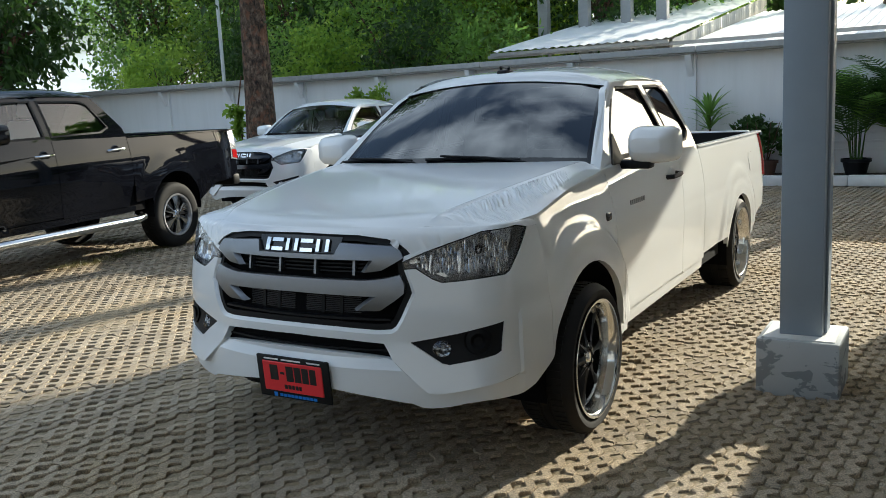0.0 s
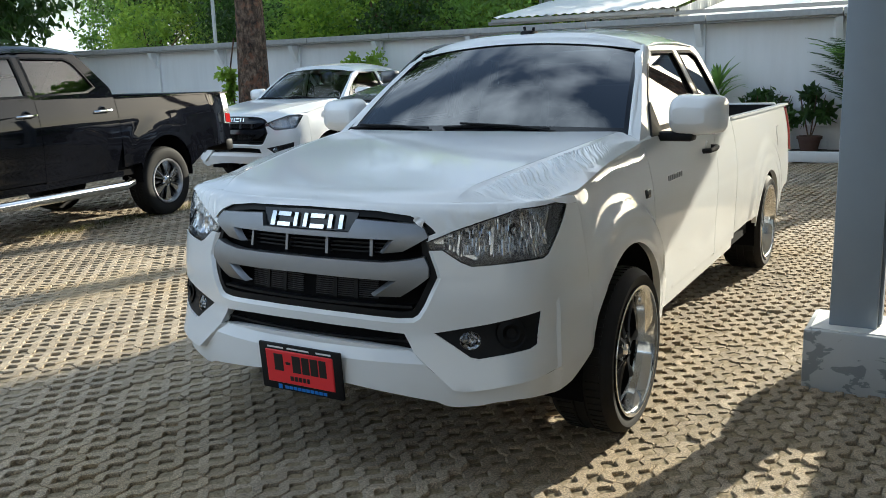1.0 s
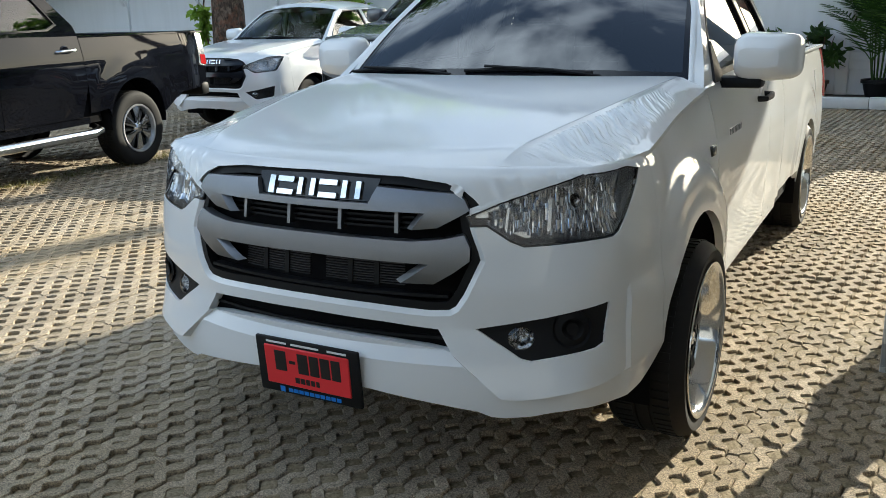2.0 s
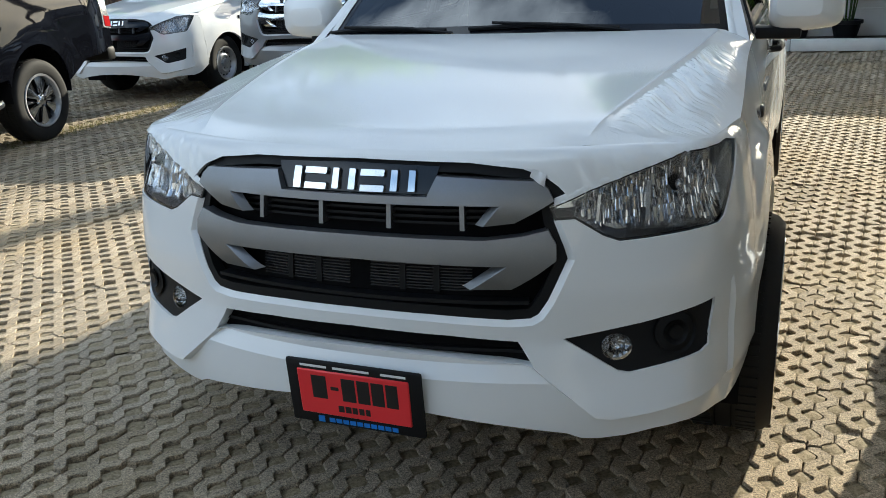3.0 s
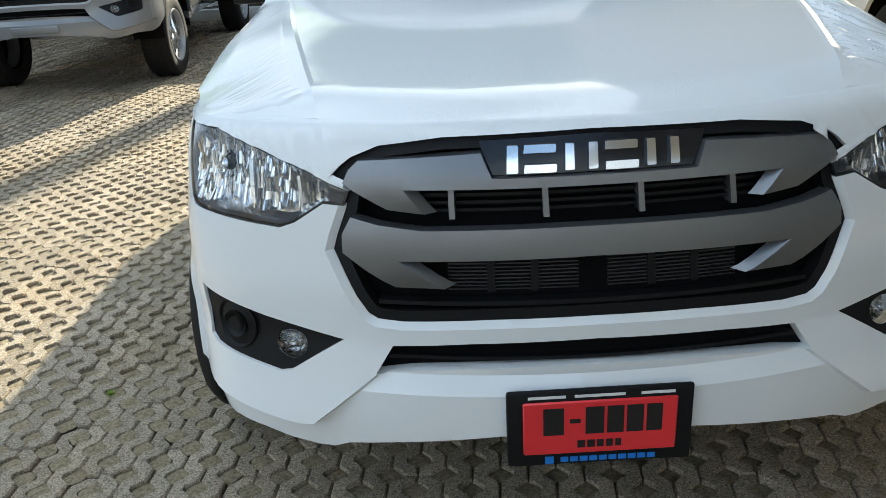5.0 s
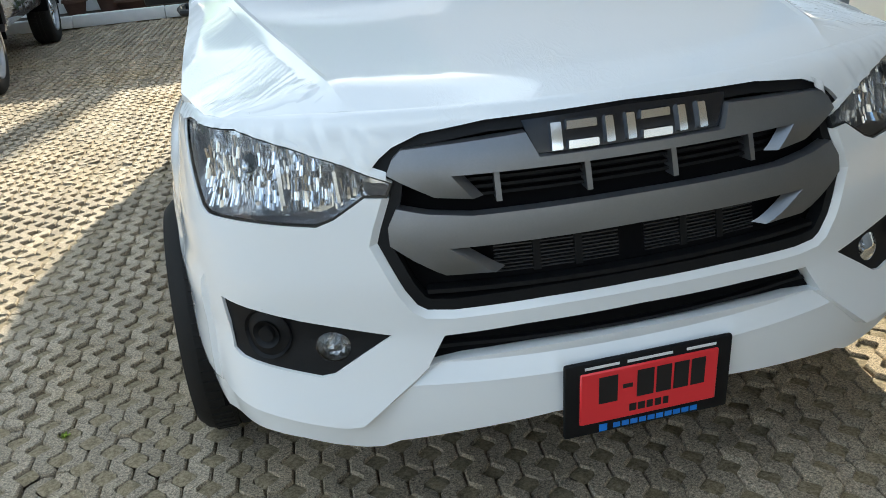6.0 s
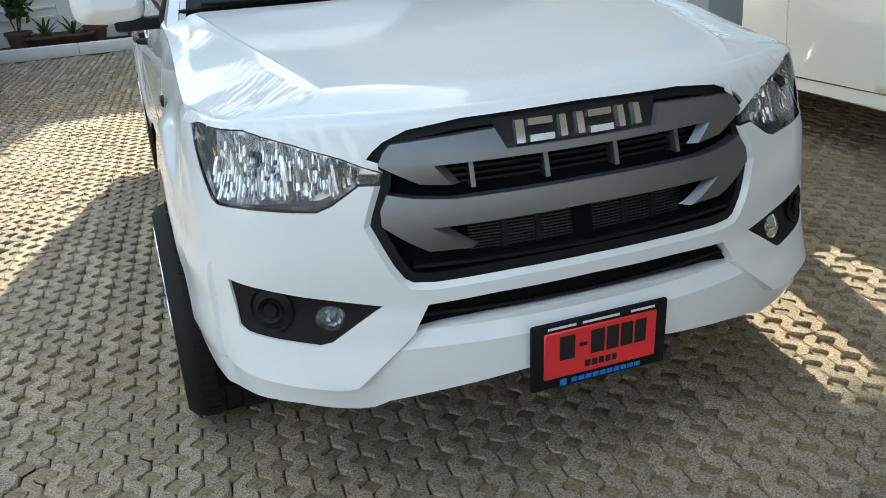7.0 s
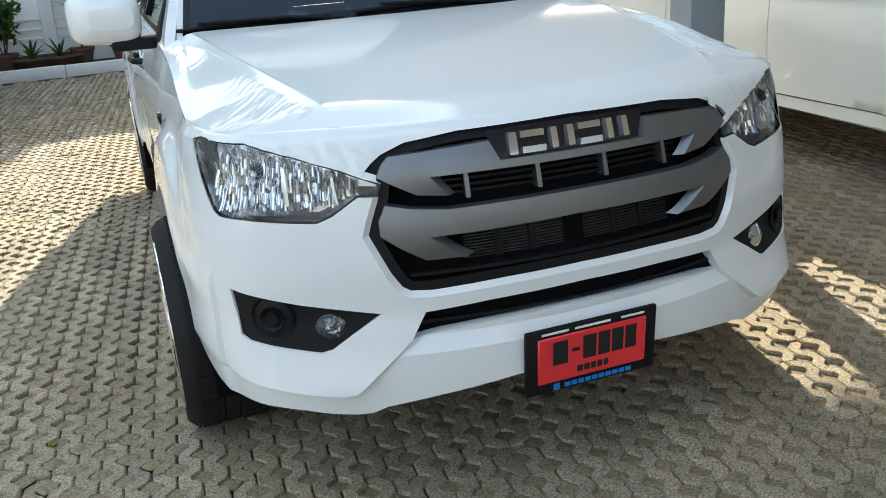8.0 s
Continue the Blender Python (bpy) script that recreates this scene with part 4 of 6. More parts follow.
            holes.append(moved(lathe([(0.0, 0.005), (0.012, 0.004), (0.013, 0.0)], 10), pose(-0.047, rr * math.cos(a), rr * math.sin(a))))
        tagged(part("rim_holes", join(*holes), DARK, hub), "near-black discs for the round holes of the steel wheel", kind="stuff")
        nuts = [moved(lathe([(0.0, 0.016), (0.009, 0.014), (0.010, 0.0)], 6), pose(-0.034, 0.066 * math.cos(a), 0.066 * math.sin(a))) for a in np.arange(0, 6.28, 1.0472)]
        tagged(part("wheel_nuts", join(*nuts), CHROME, hub), "small bright wheel nuts", kind="stuff")
    return hub


def mirror_housing():
    """A door mirror's shell on the x > 0 side."""
    rows = []
    for i, (f, k) in enumerate(((0.0, 0.90), (0.10, 1.0), (0.35, 0.99), (0.62, 0.93), (0.85, 0.78), (1.0, 0.40))):
        y = 1.760 - 0.150 * f
        row = []
        for a in np.linspace(0, 2 * math.pi, 29):
            ca, sa = math.cos(a), math.sin(a)
            x = math.copysign(abs(ca) ** 0.45, ca) * 0.128 * (k if ca > 0 else 0.6 + 0.4 * k)
            z = math.copysign(abs(sa) ** 0.5, sa) * 0.096 * k
            row.append((1.000 + x, y, 1.225 + z * (1.0 if ca < 0 else 0.94)))
        rows.append(row)
    v, f = grid_skin(rows)
    n = len(rows[0])
    v = v + [(1.0, 1.772, 1.225), (1.0, 1.602, 1.225)]
    k = len(v)
    f = f + [(k - 2, i, i + 1) for i in range(n - 1)] + [(k - 1, (len(rows) - 1) * n + i + 1, (len(rows) - 1) * n + i) for i in range(n - 1)]
    return v, f


def pickup(name, place, label, paint_mat, hood_mat=None, lower_mat=None, wheels="steel", lift=0.0, double=False, nose_on=True, step=0.05, group="parked pickups", rails=False, bars=None, tail=0.0):
    """A pickup truck. lift raises the body over its wheels; double: a four-door cab."""
    root = thing(name, place, label, "pickup truck", group)
    truck = new("body")
    truck.parent = root
    truck.location = (0, 0, lift)
    hood_mat = hood_mat or paint_mat
    if nose_on:
        front_end(truck, paint_mat, hood_mat, step, lower_mat, bars)
    # --- side panels, door by door ---
    fa, ra = (0.96, 0.32, 0.435), (4.085, 0.31, 0.392)
    top = lambda a, b: [(v, wing_top(v)) for v in np.linspace(b, a, max(2, int((b - a) / 0.12)))]
    d1, d2, d3 = (1.40, 2.45, 3.44) if double else (1.42, 2.62, 3.11)
    sill = 0.37
    fender = [(0.542, 0.42)] + [p for p in arc(fa[0], fa[1], fa[2], 166, 8) if p[0] > 0.544] + [(fa[0] + fa[2] + 0.01, 0.36), (d1 - 0.004, 0.36)] + top(0.542, d1 - 0.004)
    two_sides("front_wing", skin(fender, [], flank, step, 0.03), paint_mat, truck, sharp=60)
    panels = [("door", d1 + 0.003, d2 - 0.003), ("rear_door" if double else "cab_corner", d2 + 0.003, d3 - 0.004)]
    for pname, a, b in panels:
        shape = [(a, sill + 0.01), (b, sill + 0.02)] + top(a, b)
        if double and pname == "rear_door":
            shape = [(a, sill + 0.01), (b - 0.10, sill + 0.02), (b, sill + 0.30)] + top(a, b)
        two_sides(pname, skin(shape, [], flank, step, 0.02), paint_mat, truck, sharp=60)
    two_sides("sill_panel", skin([(1.36, 0.30), (d3, 0.325), (d3, sill + 0.014), (1.36, sill + 0.002)], [], lambda v, z, d=0.0: (flank(v, z, d)[0] - 0.012, v, z), step, 0.05), paint_mat, truck)
    lamp_cut = [(5.03 + tail, 0.76), (5.14 + tail, 0.74), (5.14 + tail, 1.095), (5.05 + tail, 1.095)]
    bed_outline = [(d3 + 0.004, 0.42), (ra[0] - ra[2] - 0.02, 0.44)] + arc(ra[0], ra[1], ra[2], 172, 2) + [(4.80, 0.50), (5.02 + tail, 0.52), (5.14 + tail, 0.60), (5.14 + tail, 0.735), (5.028 + tail, 0.755), (5.048 + tail, 1.10), (5.14 + tail, 1.10), (5.14 + tail, 1.118)] + top(d3 + 0.004, 5.13 + tail)[1:]
    two_sides("bed_side", skin(bed_outline, [], flank, step, 0.03), paint_mat, truck, sharp=60)
    lamp_geo = skin(lamp_cut, [], lambda v, z, d=0.0: (flank(v, z, d)[0] + 0.018, v, z), 0.03, 0.12)
    if rails:
        two_sides("tail_lamp", lamp_geo, LAMP_HOUSING, truck, "clear tail lamp with a red band")
        band = [(5.06 + tail, 0.77), (5.145 + tail, 0.755), (5.145 + tail, 0.86), (5.06 + tail, 0.87)]
        two_sides("red_band", skin(band, [], lambda v, z, d=0.0: (flank(v, z, d)[0] + 0.022, v, z), 0.03, 0.12), RED_LENS, truck)
    else:
        two_sides("tail_lamp", lamp_geo, RED_LENS, truck, "red tail lamp")
    part("fuel_flap", skin([(4.50, 0.84), (4.62, 0.84), (4.65, 0.88), (4.62, 0.98), (4.50, 0.98), (4.47, 0.94)], [], lambda v, z, d=0.0: (flank(v, z, d)[0] + 0.003, v, z), 0.04, 0.01), paint_mat, truck)
    # arch liners and plain underbody boxes, near-black to paint in the shade there
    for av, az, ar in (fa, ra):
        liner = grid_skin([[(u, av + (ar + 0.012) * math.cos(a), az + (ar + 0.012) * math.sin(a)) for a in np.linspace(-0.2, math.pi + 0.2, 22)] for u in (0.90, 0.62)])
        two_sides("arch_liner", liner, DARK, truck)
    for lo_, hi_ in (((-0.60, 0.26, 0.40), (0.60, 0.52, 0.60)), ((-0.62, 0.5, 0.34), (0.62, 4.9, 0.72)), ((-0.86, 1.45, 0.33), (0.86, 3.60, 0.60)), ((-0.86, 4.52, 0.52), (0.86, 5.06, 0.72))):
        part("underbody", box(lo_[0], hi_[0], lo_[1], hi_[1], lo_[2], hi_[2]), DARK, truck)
    # bed: floor, inner walls, tailgate
    bed_box = join(box(-0.80, 0.80, d3 + 0.03, 5.08 + tail, 0.70, 0.72), box(0.755, 0.79, d3 + 0.03, 5.10 + tail, 0.70, 1.108, 0.006, 1), box(-0.79, -0.755, d3 + 0.03, 5.10 + tail, 0.70, 1.108, 0.006, 1), box(-0.80, 0.80, d3 + 0.02, d3 + 0.06, 0.70, 1.115, 0.006, 1))
    part("bed_liner", bed_box, TRIM if not rails else BLACK_PAINT, truck, "black bed liner")
    for sign in (1, -1):
        rail = grid_skin([[(sign * (SHOULDER(v) + du), v, TOP(v) + dz) for du, dz in ((0.004, -0.012), (0.0, 0.001), (-0.015, 0.003), (-0.048, 0.001), (-0.055, -0.02))] for v in np.linspace(d3 + 0.01, 5.12 + tail, 20)])
        part("bed_rail", rail, paint_mat, truck)
    part("bed_liner", box(-0.77, 0.77, 5.05 + tail, 5.082 + tail, 0.70, 1.112), TRIM if not rails else BLACK_PAINT, truck)
    part("tailgate", box(-0.76, 0.76, 5.085 + tail, 5.145 + tail, 0.56, 1.125, 0.014), paint_mat, truck)
    part("rear_bumper", join(box(-0.82, 0.82, 5.08 + tail, 5.22 + tail, 0.42, 0.56, 0.03)), TRIM, truck)
    # --- greenhouse ---
    roof_end, base_end = (3.22, 3.45) if double else (3.02, 3.12)
    roof_start = 1.955
    outline = [(1.335, 1.105), (base_end, 1.125), (base_end - 0.01, 1.22), (roof_end, 1.50), (roof_end - 0.06, 1.555), (2.6, 1.575), (2.2, 1.568), (2.02, 1.545), (1.90, 1.505), (1.66, 1.335), (1.50, 1.215)]
    if double:
        glass1 = [(1.60, 1.165), (2.39, 1.175), (2.39, 1.515), (2.10, 1.510), (2.00, 1.480), (1.78, 1.325)]
        glass2 = [(2.49, 1.176), (3.12, 1.19), (3.24, 1.235), (3.09, 1.47), (3.01, 1.505), (2.49, 1.515)]
    else:
        glass1 = [(1.575, 1.165), (2.55, 1.172), (2.46, 1.520), (2.08, 1.516), (1.965, 1.485), (1.735, 1.325)]
        glass2 = [(2.65, 1.175), (2.94, 1.185), (3.04, 1.235), (2.92, 1.49), (2.84, 1.52), (2.57, 1.520)]
    two_sides("cab_frame", skin(outline, [glass1, glass2], cab_side, step, 0.035), paint_mat, truck, sharp=60)
    grow = lambda g, d: [(cv + (v - cv) * (1 + d), cz + (z - cz) * (1 + d * 1.6)) for cv, cz in [(sum(p[0] for p in g) / len(g), sum(p[1] for p in g) / len(g))] for v, z in g]
    for g in (glass1, glass2):
        two_sides("window_seal", skin(grow(g, 0.045), [grow(g, -0.02)], lambda v, z, d=0.0: cab_side(v, z, d - 0.003), 0.06, 0.02), TRIM, truck)
        two_sides("side_glass", skin(g, [], lambda v, z, d=0.0: cab_side(v, z, d + 0.012), 0.10, 0.0), GLASS if hood_mat == FILM else PALE_GLASS, truck)
    # roof
    def screen(a, b, depth=0.0):
        """The windscreen: a across, b up."""
        lo_u, hi_u = 0.775, 0.640
        u = a * (lo_u + (hi_u - lo_u) * b)
        v0, v1 = 1.335 + 0.085 * a * a, 1.945 + 0.060 * a * a
        z0, z1 = 1.150 - 0.012 * a * a, 1.598 - 0.055 * a * a
        bow = 0.022 * math.sin(math.pi * b)
        return u, v0 + (v1 - v0) * b - bow * 0.6 + depth * 0.6, z0 + (z1 - z0) * b + bow * 0.8 - depth * 0.8

    sweep = [math.sin(w * math.pi / 2) for w in np.linspace(-1, 1, 29)]
    rows = [[screen(a, b, -0.006) for a in sweep] for b in (0.955, 0.985, 1.01)]
    for v in np.linspace(roof_start + 0.03, roof_end + 0.02, 20):
        row = []
        f = (v - roof_start) / (roof_end - roof_start)
        crown = 1.600 + 0.068 * math.sin(math.pi * min(max(0.14 + 0.68 * f, 0), 1)) - 0.05 * max(0, f - 0.93) * 8 * 0.3
        for w in np.linspace(-1, 1, 29):
            e_z = 1.53 if f < 0.02 else 1.545 + 0.02 * math.sin(math.pi * min(max(f, 0), 1))
            u = 0.648 * math.sin(w * math.pi / 2) if abs(w) < 1 else math.copysign(0.648, w)
            z = e_z + (crown - e_z) * (1 - abs(u / 0.648) ** 3.2)
            row.append((u, v + 0.055 * (abs(u) / 0.64) ** 2 * max(0, 1 - f * 3), z))
        rows.append(row)
    part("roof", grid_skin(rows), hood_mat, truck, sharp=70)

    rim_ = [(-1, 0), (1, 0), (1, 1), (-1, 1)]
    in_ = [(-0.955, 0.085), (0.955, 0.085), (0.955, 0.985), (-0.955, 0.985)]
    part("windscreen", skin(in_, [], screen, 0.09, 0.0), GLASS if hood_mat == FILM else PALE_GLASS, truck, "tinted windscreen reflecting sky and trees")
    part("windscreen_border", skin(rim_, [in_], lambda a, b, d=0.0: screen(a, b, d - 0.001), 0.10, 0.02), GLOSSY_BLACK, truck)
    for sign in (1, -1):
        pil = grid_skin([[screen(sign * a, b, d) for a, d in ((0.985, -0.004), (1.008, -0.012), (1.034, -0.002), (1.052, 0.04))] for b in np.linspace(-0.04, 1.02, 16)])
        part("a_pillar", pil, paint_mat, truck, sharp=80)
        part("wiper_arm", tube([screen(0.15 + sign * 0.42, 0.015, -0.02), screen(sign * 0.42 - 0.1, 0.045, -0.028), screen(sign * 0.42 - 0.50, 0.075, -0.022)], 0.006, 6), TRIM, truck)
        part("wiper_blade", tube([screen(sign * 0.42 - 0.62, 0.055, -0.010), screen(sign * 0.42 - 0.30, 0.07, -0.012), screen(sign * 0.42 + 0.10, 0.05, -0.010)], 0.008, 6), TRIM, truck)
    cowl = grid_skin([[(u, v + 0.075 * (u / 0.78) ** 2, z) for u in np.linspace(-0.77, 0.77, 15)] for v, z in ((1.29, 1.135), (1.33, 1.140), (1.36, 1.152))])
    part("cowl", cowl, TRIM, truck)
    corner = []
    for v in np.linspace(1.26, 1.53, 12):
        lift_ = 0.30 * max(0.0, v - 1.42)
        row = []
        for g in np.linspace(0, 1, 8):
            u = 0.765 + (SHOULDER(v) + 0.003 - 0.765) * g
            z_in = bonnet(0.765, min(v, 1.34))[2] + lift_
            row.append((u, v + 0.03 * (1 - g), z_in + (wing_top(v) + 0.002 - z_in) * g ** 1.5 - 0.002))
        corner.append(row)
    two_sides("wing_corner", grid_skin(corner), hood_mat, truck, sharp=60)
    # rear window wall
    rear = grid_skin([[(a * (0.80 - 0.20 * b), base_end + (roof_end - base_end) * b - 0.01, 1.12 + 0.43 * b) for a in np.linspace(-1, 1, 5)] for b in np.linspace(0, 1, 3)])
    part("cab_back", rear, paint_mat, truck)
    part("rear_glass", grid_skin([[(a * (0.66 - 0.14 * b), base_end + (roof_end - base_end) * (0.2 + 0.65 * b) - 0.018, 1.12 + 0.43 * (0.2 + 0.65 * b)) for a in (-1, 0, 1)] for b in (0, 1)]), GLASS, truck)
    # cabin seen through the glass
    part("dashboard", join(box(-0.70, 0.70, 1.46, 1.78, 0.90, 1.135, 0.05)), TRIM, truck)
    for sign in (1, -1):
        seat = join(box(sign * 0.36 - 0.24, sign * 0.36 + 0.24, 2.02, 2.55, 0.72, 0.90, 0.06), moved(box(-0.23, 0.23, -0.07, 0.07, 0.0, 0.50, 0.06), pose(sign * 0.36, 2.50, 0.86, -14)), moved(box(-0.12, 0.12, -0.05, 0.05, 0.0, 0.17, 0.04), pose(sign * 0.36, 2.63, 1.36, -10)))
        part("seat", seat, FILM_THIN if rails else SEAT_CLOTH, truck, "seat in white plastic wrap" if rails else "")
    ring_path = [(0.36 + 0.18 * math.cos(a), 1.82 + 0.07 * math.sin(a), 1.08 + 0.165 * math.sin(a)) for a in np.linspace(0, 2 * math.pi, 25)]
    part("steering_wheel", tube(ring_path, 0.014, 6, False), TRIM, truck)
    part("roof_lining", grid_skin([[(u, v + 0.04 * abs(u), z - 0.05 * (u / 0.62) ** 2) for u in np.linspace(-0.62, 0.62, 7)] for v, z in ((1.925, 1.580), (2.1, 1.575), (roof_end - 0.05, 1.56))]), SEAT_CLOTH, truck)
    aerial = join(moved(box(-0.035, 0.035, -0.05, 0.05, 0.0, 0.03, 0.012), pose(0.0, 2.05, 1.625)), tube([(-0.02, 2.05, 1.64), (-0.035, 2.06, 1.675)], 0.008, 6), tube([(0.02, 2.05, 1.64), (0.03, 2.04, 1.67)], 0.008, 6))
    if hood_mat == FILM:
        part("roof_aerial_base", aerial, TRIM, truck, "small dark aerial base")
    # mirrors, handles, aerial, side repeater
    for geo, mat, nm, lab in ((mirror_housing(), paint_mat, "door_mirror", "white door mirror housing"), (join(box(0.80, 0.99, 1.650, 1.735, 1.105, 1.150, 0.014), skin([(1.535, 1.135), (1.70, 1.135), (1.70, 1.285), (1.66, 1.268)], [], lambda v, z, d=0.0: cab_side(v, z, d - 0.010), 0.05, 0.03)), TRIM, "mirror_arm", "")):
        two_sides(nm, geo, mat, truck, lab if paint_mat == WHITE else "")
    for v0 in ((2.22, 3.14) if double else (2.33,)):
        u0 = flank(v0 + 0.1, 1.0)[0]
        bar = tube([(u0 - 0.01, v0, 0.995), (u0 + 0.035, v0 + 0.02, 0.998), (u0 + 0.045, v0 + 0.10, 1.002), (u0 + 0.035, v0 + 0.18, 1.004), (u0 - 0.01, v0 + 0.20, 1.004)], 0.014, 8)
        two_sides("door_handle", bar, CHROME if double else TRIM, truck, "chrome door handle" if double else "")
        two_sides("handle_cup", moved(lathe([(0.0, 0.002), (0.05, 0.003), (0.058, -0.004)], 20), pose(u0 + 0.002, v0 + 0.10, 0.99)), paint_mat, truck)
    u1 = flank(1.30, 0.90)[0]
    two_sides("side_repeater", box(u1 - 0.01, u1 + 0.010, 1.30, 1.36, 0.885, 0.925, 0.008), GLOSSY_BLACK, truck)
    if hood_mat == FILM:
        # model badge on the door: plain bars
        for k in range(8):
            v = 1.66 + 0.030 * k
            u = flank(v, 0.93)[0]
            part("badge_bar", box(u - 0.003, u + 0.004, v, v + 0.020, 0.918, 0.944, 0.0015, 1), GRILLE_GREY, truck)
    # wheels
    r, rim, w = (0.333, 0.265, 0.25) if wheels == "deep" else (0.37, 0.235, 0.24) if wheels == "alloy" else (0.335, 0.198, 0.21)
    for sign in (1, -1):
        for v, out in ((0.892 if wheels == "deep" else 0.96, 0.982 if wheels == "deep" else 0.885), (4.085, 0.915 if wheels == "deep" else 0.885)):
            wheel(root, pose(sign * out, v, r, 0, 0, 0 if sign > 0 else 180), r, rim, w, wheels)
    if rails:
        for sign in (1, -1):
            bar = tube([(sign * 0.80, 1.36, 0.25), (sign * 0.95, 1.44, 0.24), (sign * 0.96, 3.36, 0.24), (sign * 0.93, 3.48, 0.26), (sign * 0.82, 3.52, 0.28)], 0.045, 10)
            part("side_step", bar, ALLOY, truck, "silver tubular side step")
    return root

# ---- the yard: ground, wall, kerb, column, shed ----
def ground():
    """One soil sheet to the horizon, uneven where the pavers leave it open."""
    xs = [-160, -60, -25, -16] + list(np.arange(-12, -6.2, 0.2)) + list(np.arange(-6.2, 0.6, 0.055)) + [0.8, 1.2, 2, 4, 8, 25, 160]
    ys = [-160, -40, -8, 0, 1.0] + list(np.arange(1.6, 8.0, 0.055)) + list(np.arange(8.0, 14.2, 0.25)) + [15, 30, 60, 160]
    rows = []
    for y in ys:
        rows.append([(x, y, -0.045 + 0.003 * noise.noise((x * 11, y * 11, 4)) if -12 < x < 0.6 and 1.6 < y < 14 else -0.045) for x in xs])
    g = part("ground", grid_skin(rows), SOIL, None)
    return tagged(g, "packed sandy soil between and under the pavers", "ground", kind="structure")


def yard_wall():
    wall = part("wall_north", box(-24, 14, 15.10, 15.26, 0.0, 2.06), WALL, None, smooth=False)
    tagged(wall, "white rendered boundary wall with weathered streaks", "wall", kind="structure")
    for k in range(19):
        x0 = -24 + 2.0 * k
        part("coping", box(x0 + 0.004, x0 + 1.996, 14.84, 15.36, 2.06, 2.165, 0.012, 1), COPING, wall)
        part("coping_edge", box(x0 + 0.004, x0 + 1.996, 14.80, 14.84, 2.09, 2.19, 0.008, 1), COPING, wall)
    for k in range(15):
        x = -16.65 + 2.085 * k
        part("pilaster", box(x - 0.09, x + 0.09, 15.03, 15.10, 0.0, 2.06, 0.006, 1), WALL, wall)
        v = [(x - 0.05, 15.03, 2.058), (x - 0.05, 14.84, 2.058), (x - 0.05, 14.86, 2.0), (x - 0.05, 15.03, 1.70)]
        v += [(x + 0.05, b, c) for a, b, c in v]
        part("bracket", (v, [(0, 1, 2, 3), (7, 6, 5, 4), (0, 4, 5, 1), (1, 5, 6, 2), (2, 6, 7, 3), (3, 7, 4, 0)]), WALL, wall, smooth=False)
    for z in (0.43, 0.56, 0.70):
        part("moulding", box(-24, 14, 15.075, 15.10, z, z + 0.035, 0.006, 1), WALL, wall)
    bed = part("planting_bed", box(-24, 14, 14.18, 15.08, 0.0, 0.08), DARK_SOIL, None, smooth=False)
    tagged(bed, "raised bed of dark soil along the wall", "planting bed", kind="structure")
    kerb = new("kerb")
    tagged(kerb, "white painted concrete kerb of the planting bed", "kerb", kind="structure")
    for k in range(30):
        x0 = -22 + 1.2 * k
        part("kerb_stone", box(x0 + 0.003, x0 + 1.197, 14.04, 14.18, -0.02, 0.135 + 0.004 * math.sin(k * 2.3), 0.012, 2), KERB_PAINT, kerb)


def column(x, y, name="column"):
    c = thing(name, pose(x, y, 0), "blue-grey painted steel column on a peeling concrete base", "column", kind="structure")
    part("base", box(-0.19, 0.19, -0.19, 0.19, -0.02, 0.272, 0.012, 2), PEEL, c, "peeling painted concrete base")
    part("base_chamfer", box(-0.165, 0.165, -0.165, 0.165, 0.272, 0.276), KERB_PAINT, c)
    part("shaft", box(-0.098, 0.098, -0.085, 0.085, 0.27, 3.52, 0.006, 2), COLUMN_PAINT, c)
    part("flange", box(0.098, 0.112, -0.02, 0.085, 0.28, 3.52, 0.003, 1), COLUMN_PAINT, c)
    part("cap_plate", box(-0.15, 0.15, -0.15, 0.15, 3.52, 3.545), COLUMN_PAINT, c)
    return c


def canopy():
    rows = []
    xs = np.arange(-1.55, 5.4, 0.045)
    for y in (-5.0, 12.45):
        rows.append([(x, y, 3.66 + 0.010 * math.sin((x + 1.4) / 0.09 * math.pi)) for x in xs])
    roof = part("canopy_roof", grid_skin(rows), ROOF_SHEET, None)
    tagged(roof, "plain corrugated canopy roof on the column", "canopy roof", kind="structure")
    part("canopy_beam", box(-1.35, 5.3, 4.40, 4.56, 3.546, 3.648), COLUMN_PAINT, roof)


def surrounds():
    """Unseen plain walls, added to close the yard behind the camera and to the sides."""
    # height and dark grey are set to cut bounce and bright reflections
    for name, lo, hi in (("wall_south", (-24, -10.2, 0), (14, -10.0, 5.0)), ("wall_east", (9.0, -10, 0), (9.2, 15.1, 6.5)), ("wall_west", (-24.2, -10, 0), (-24.0, 15.1, 2.2))):
        west = name == "wall_west"
        w = part(name, box(lo[0], hi[0], lo[1], hi[1], lo[2], hi[2]), WALL if west else DARK_WALL, None, smooth=False)
        tagged(w, "white rendered wall added to close the yard" if west else "plain dark grey wall added to close the yard and cut bounced light", "wall", kind="structure")


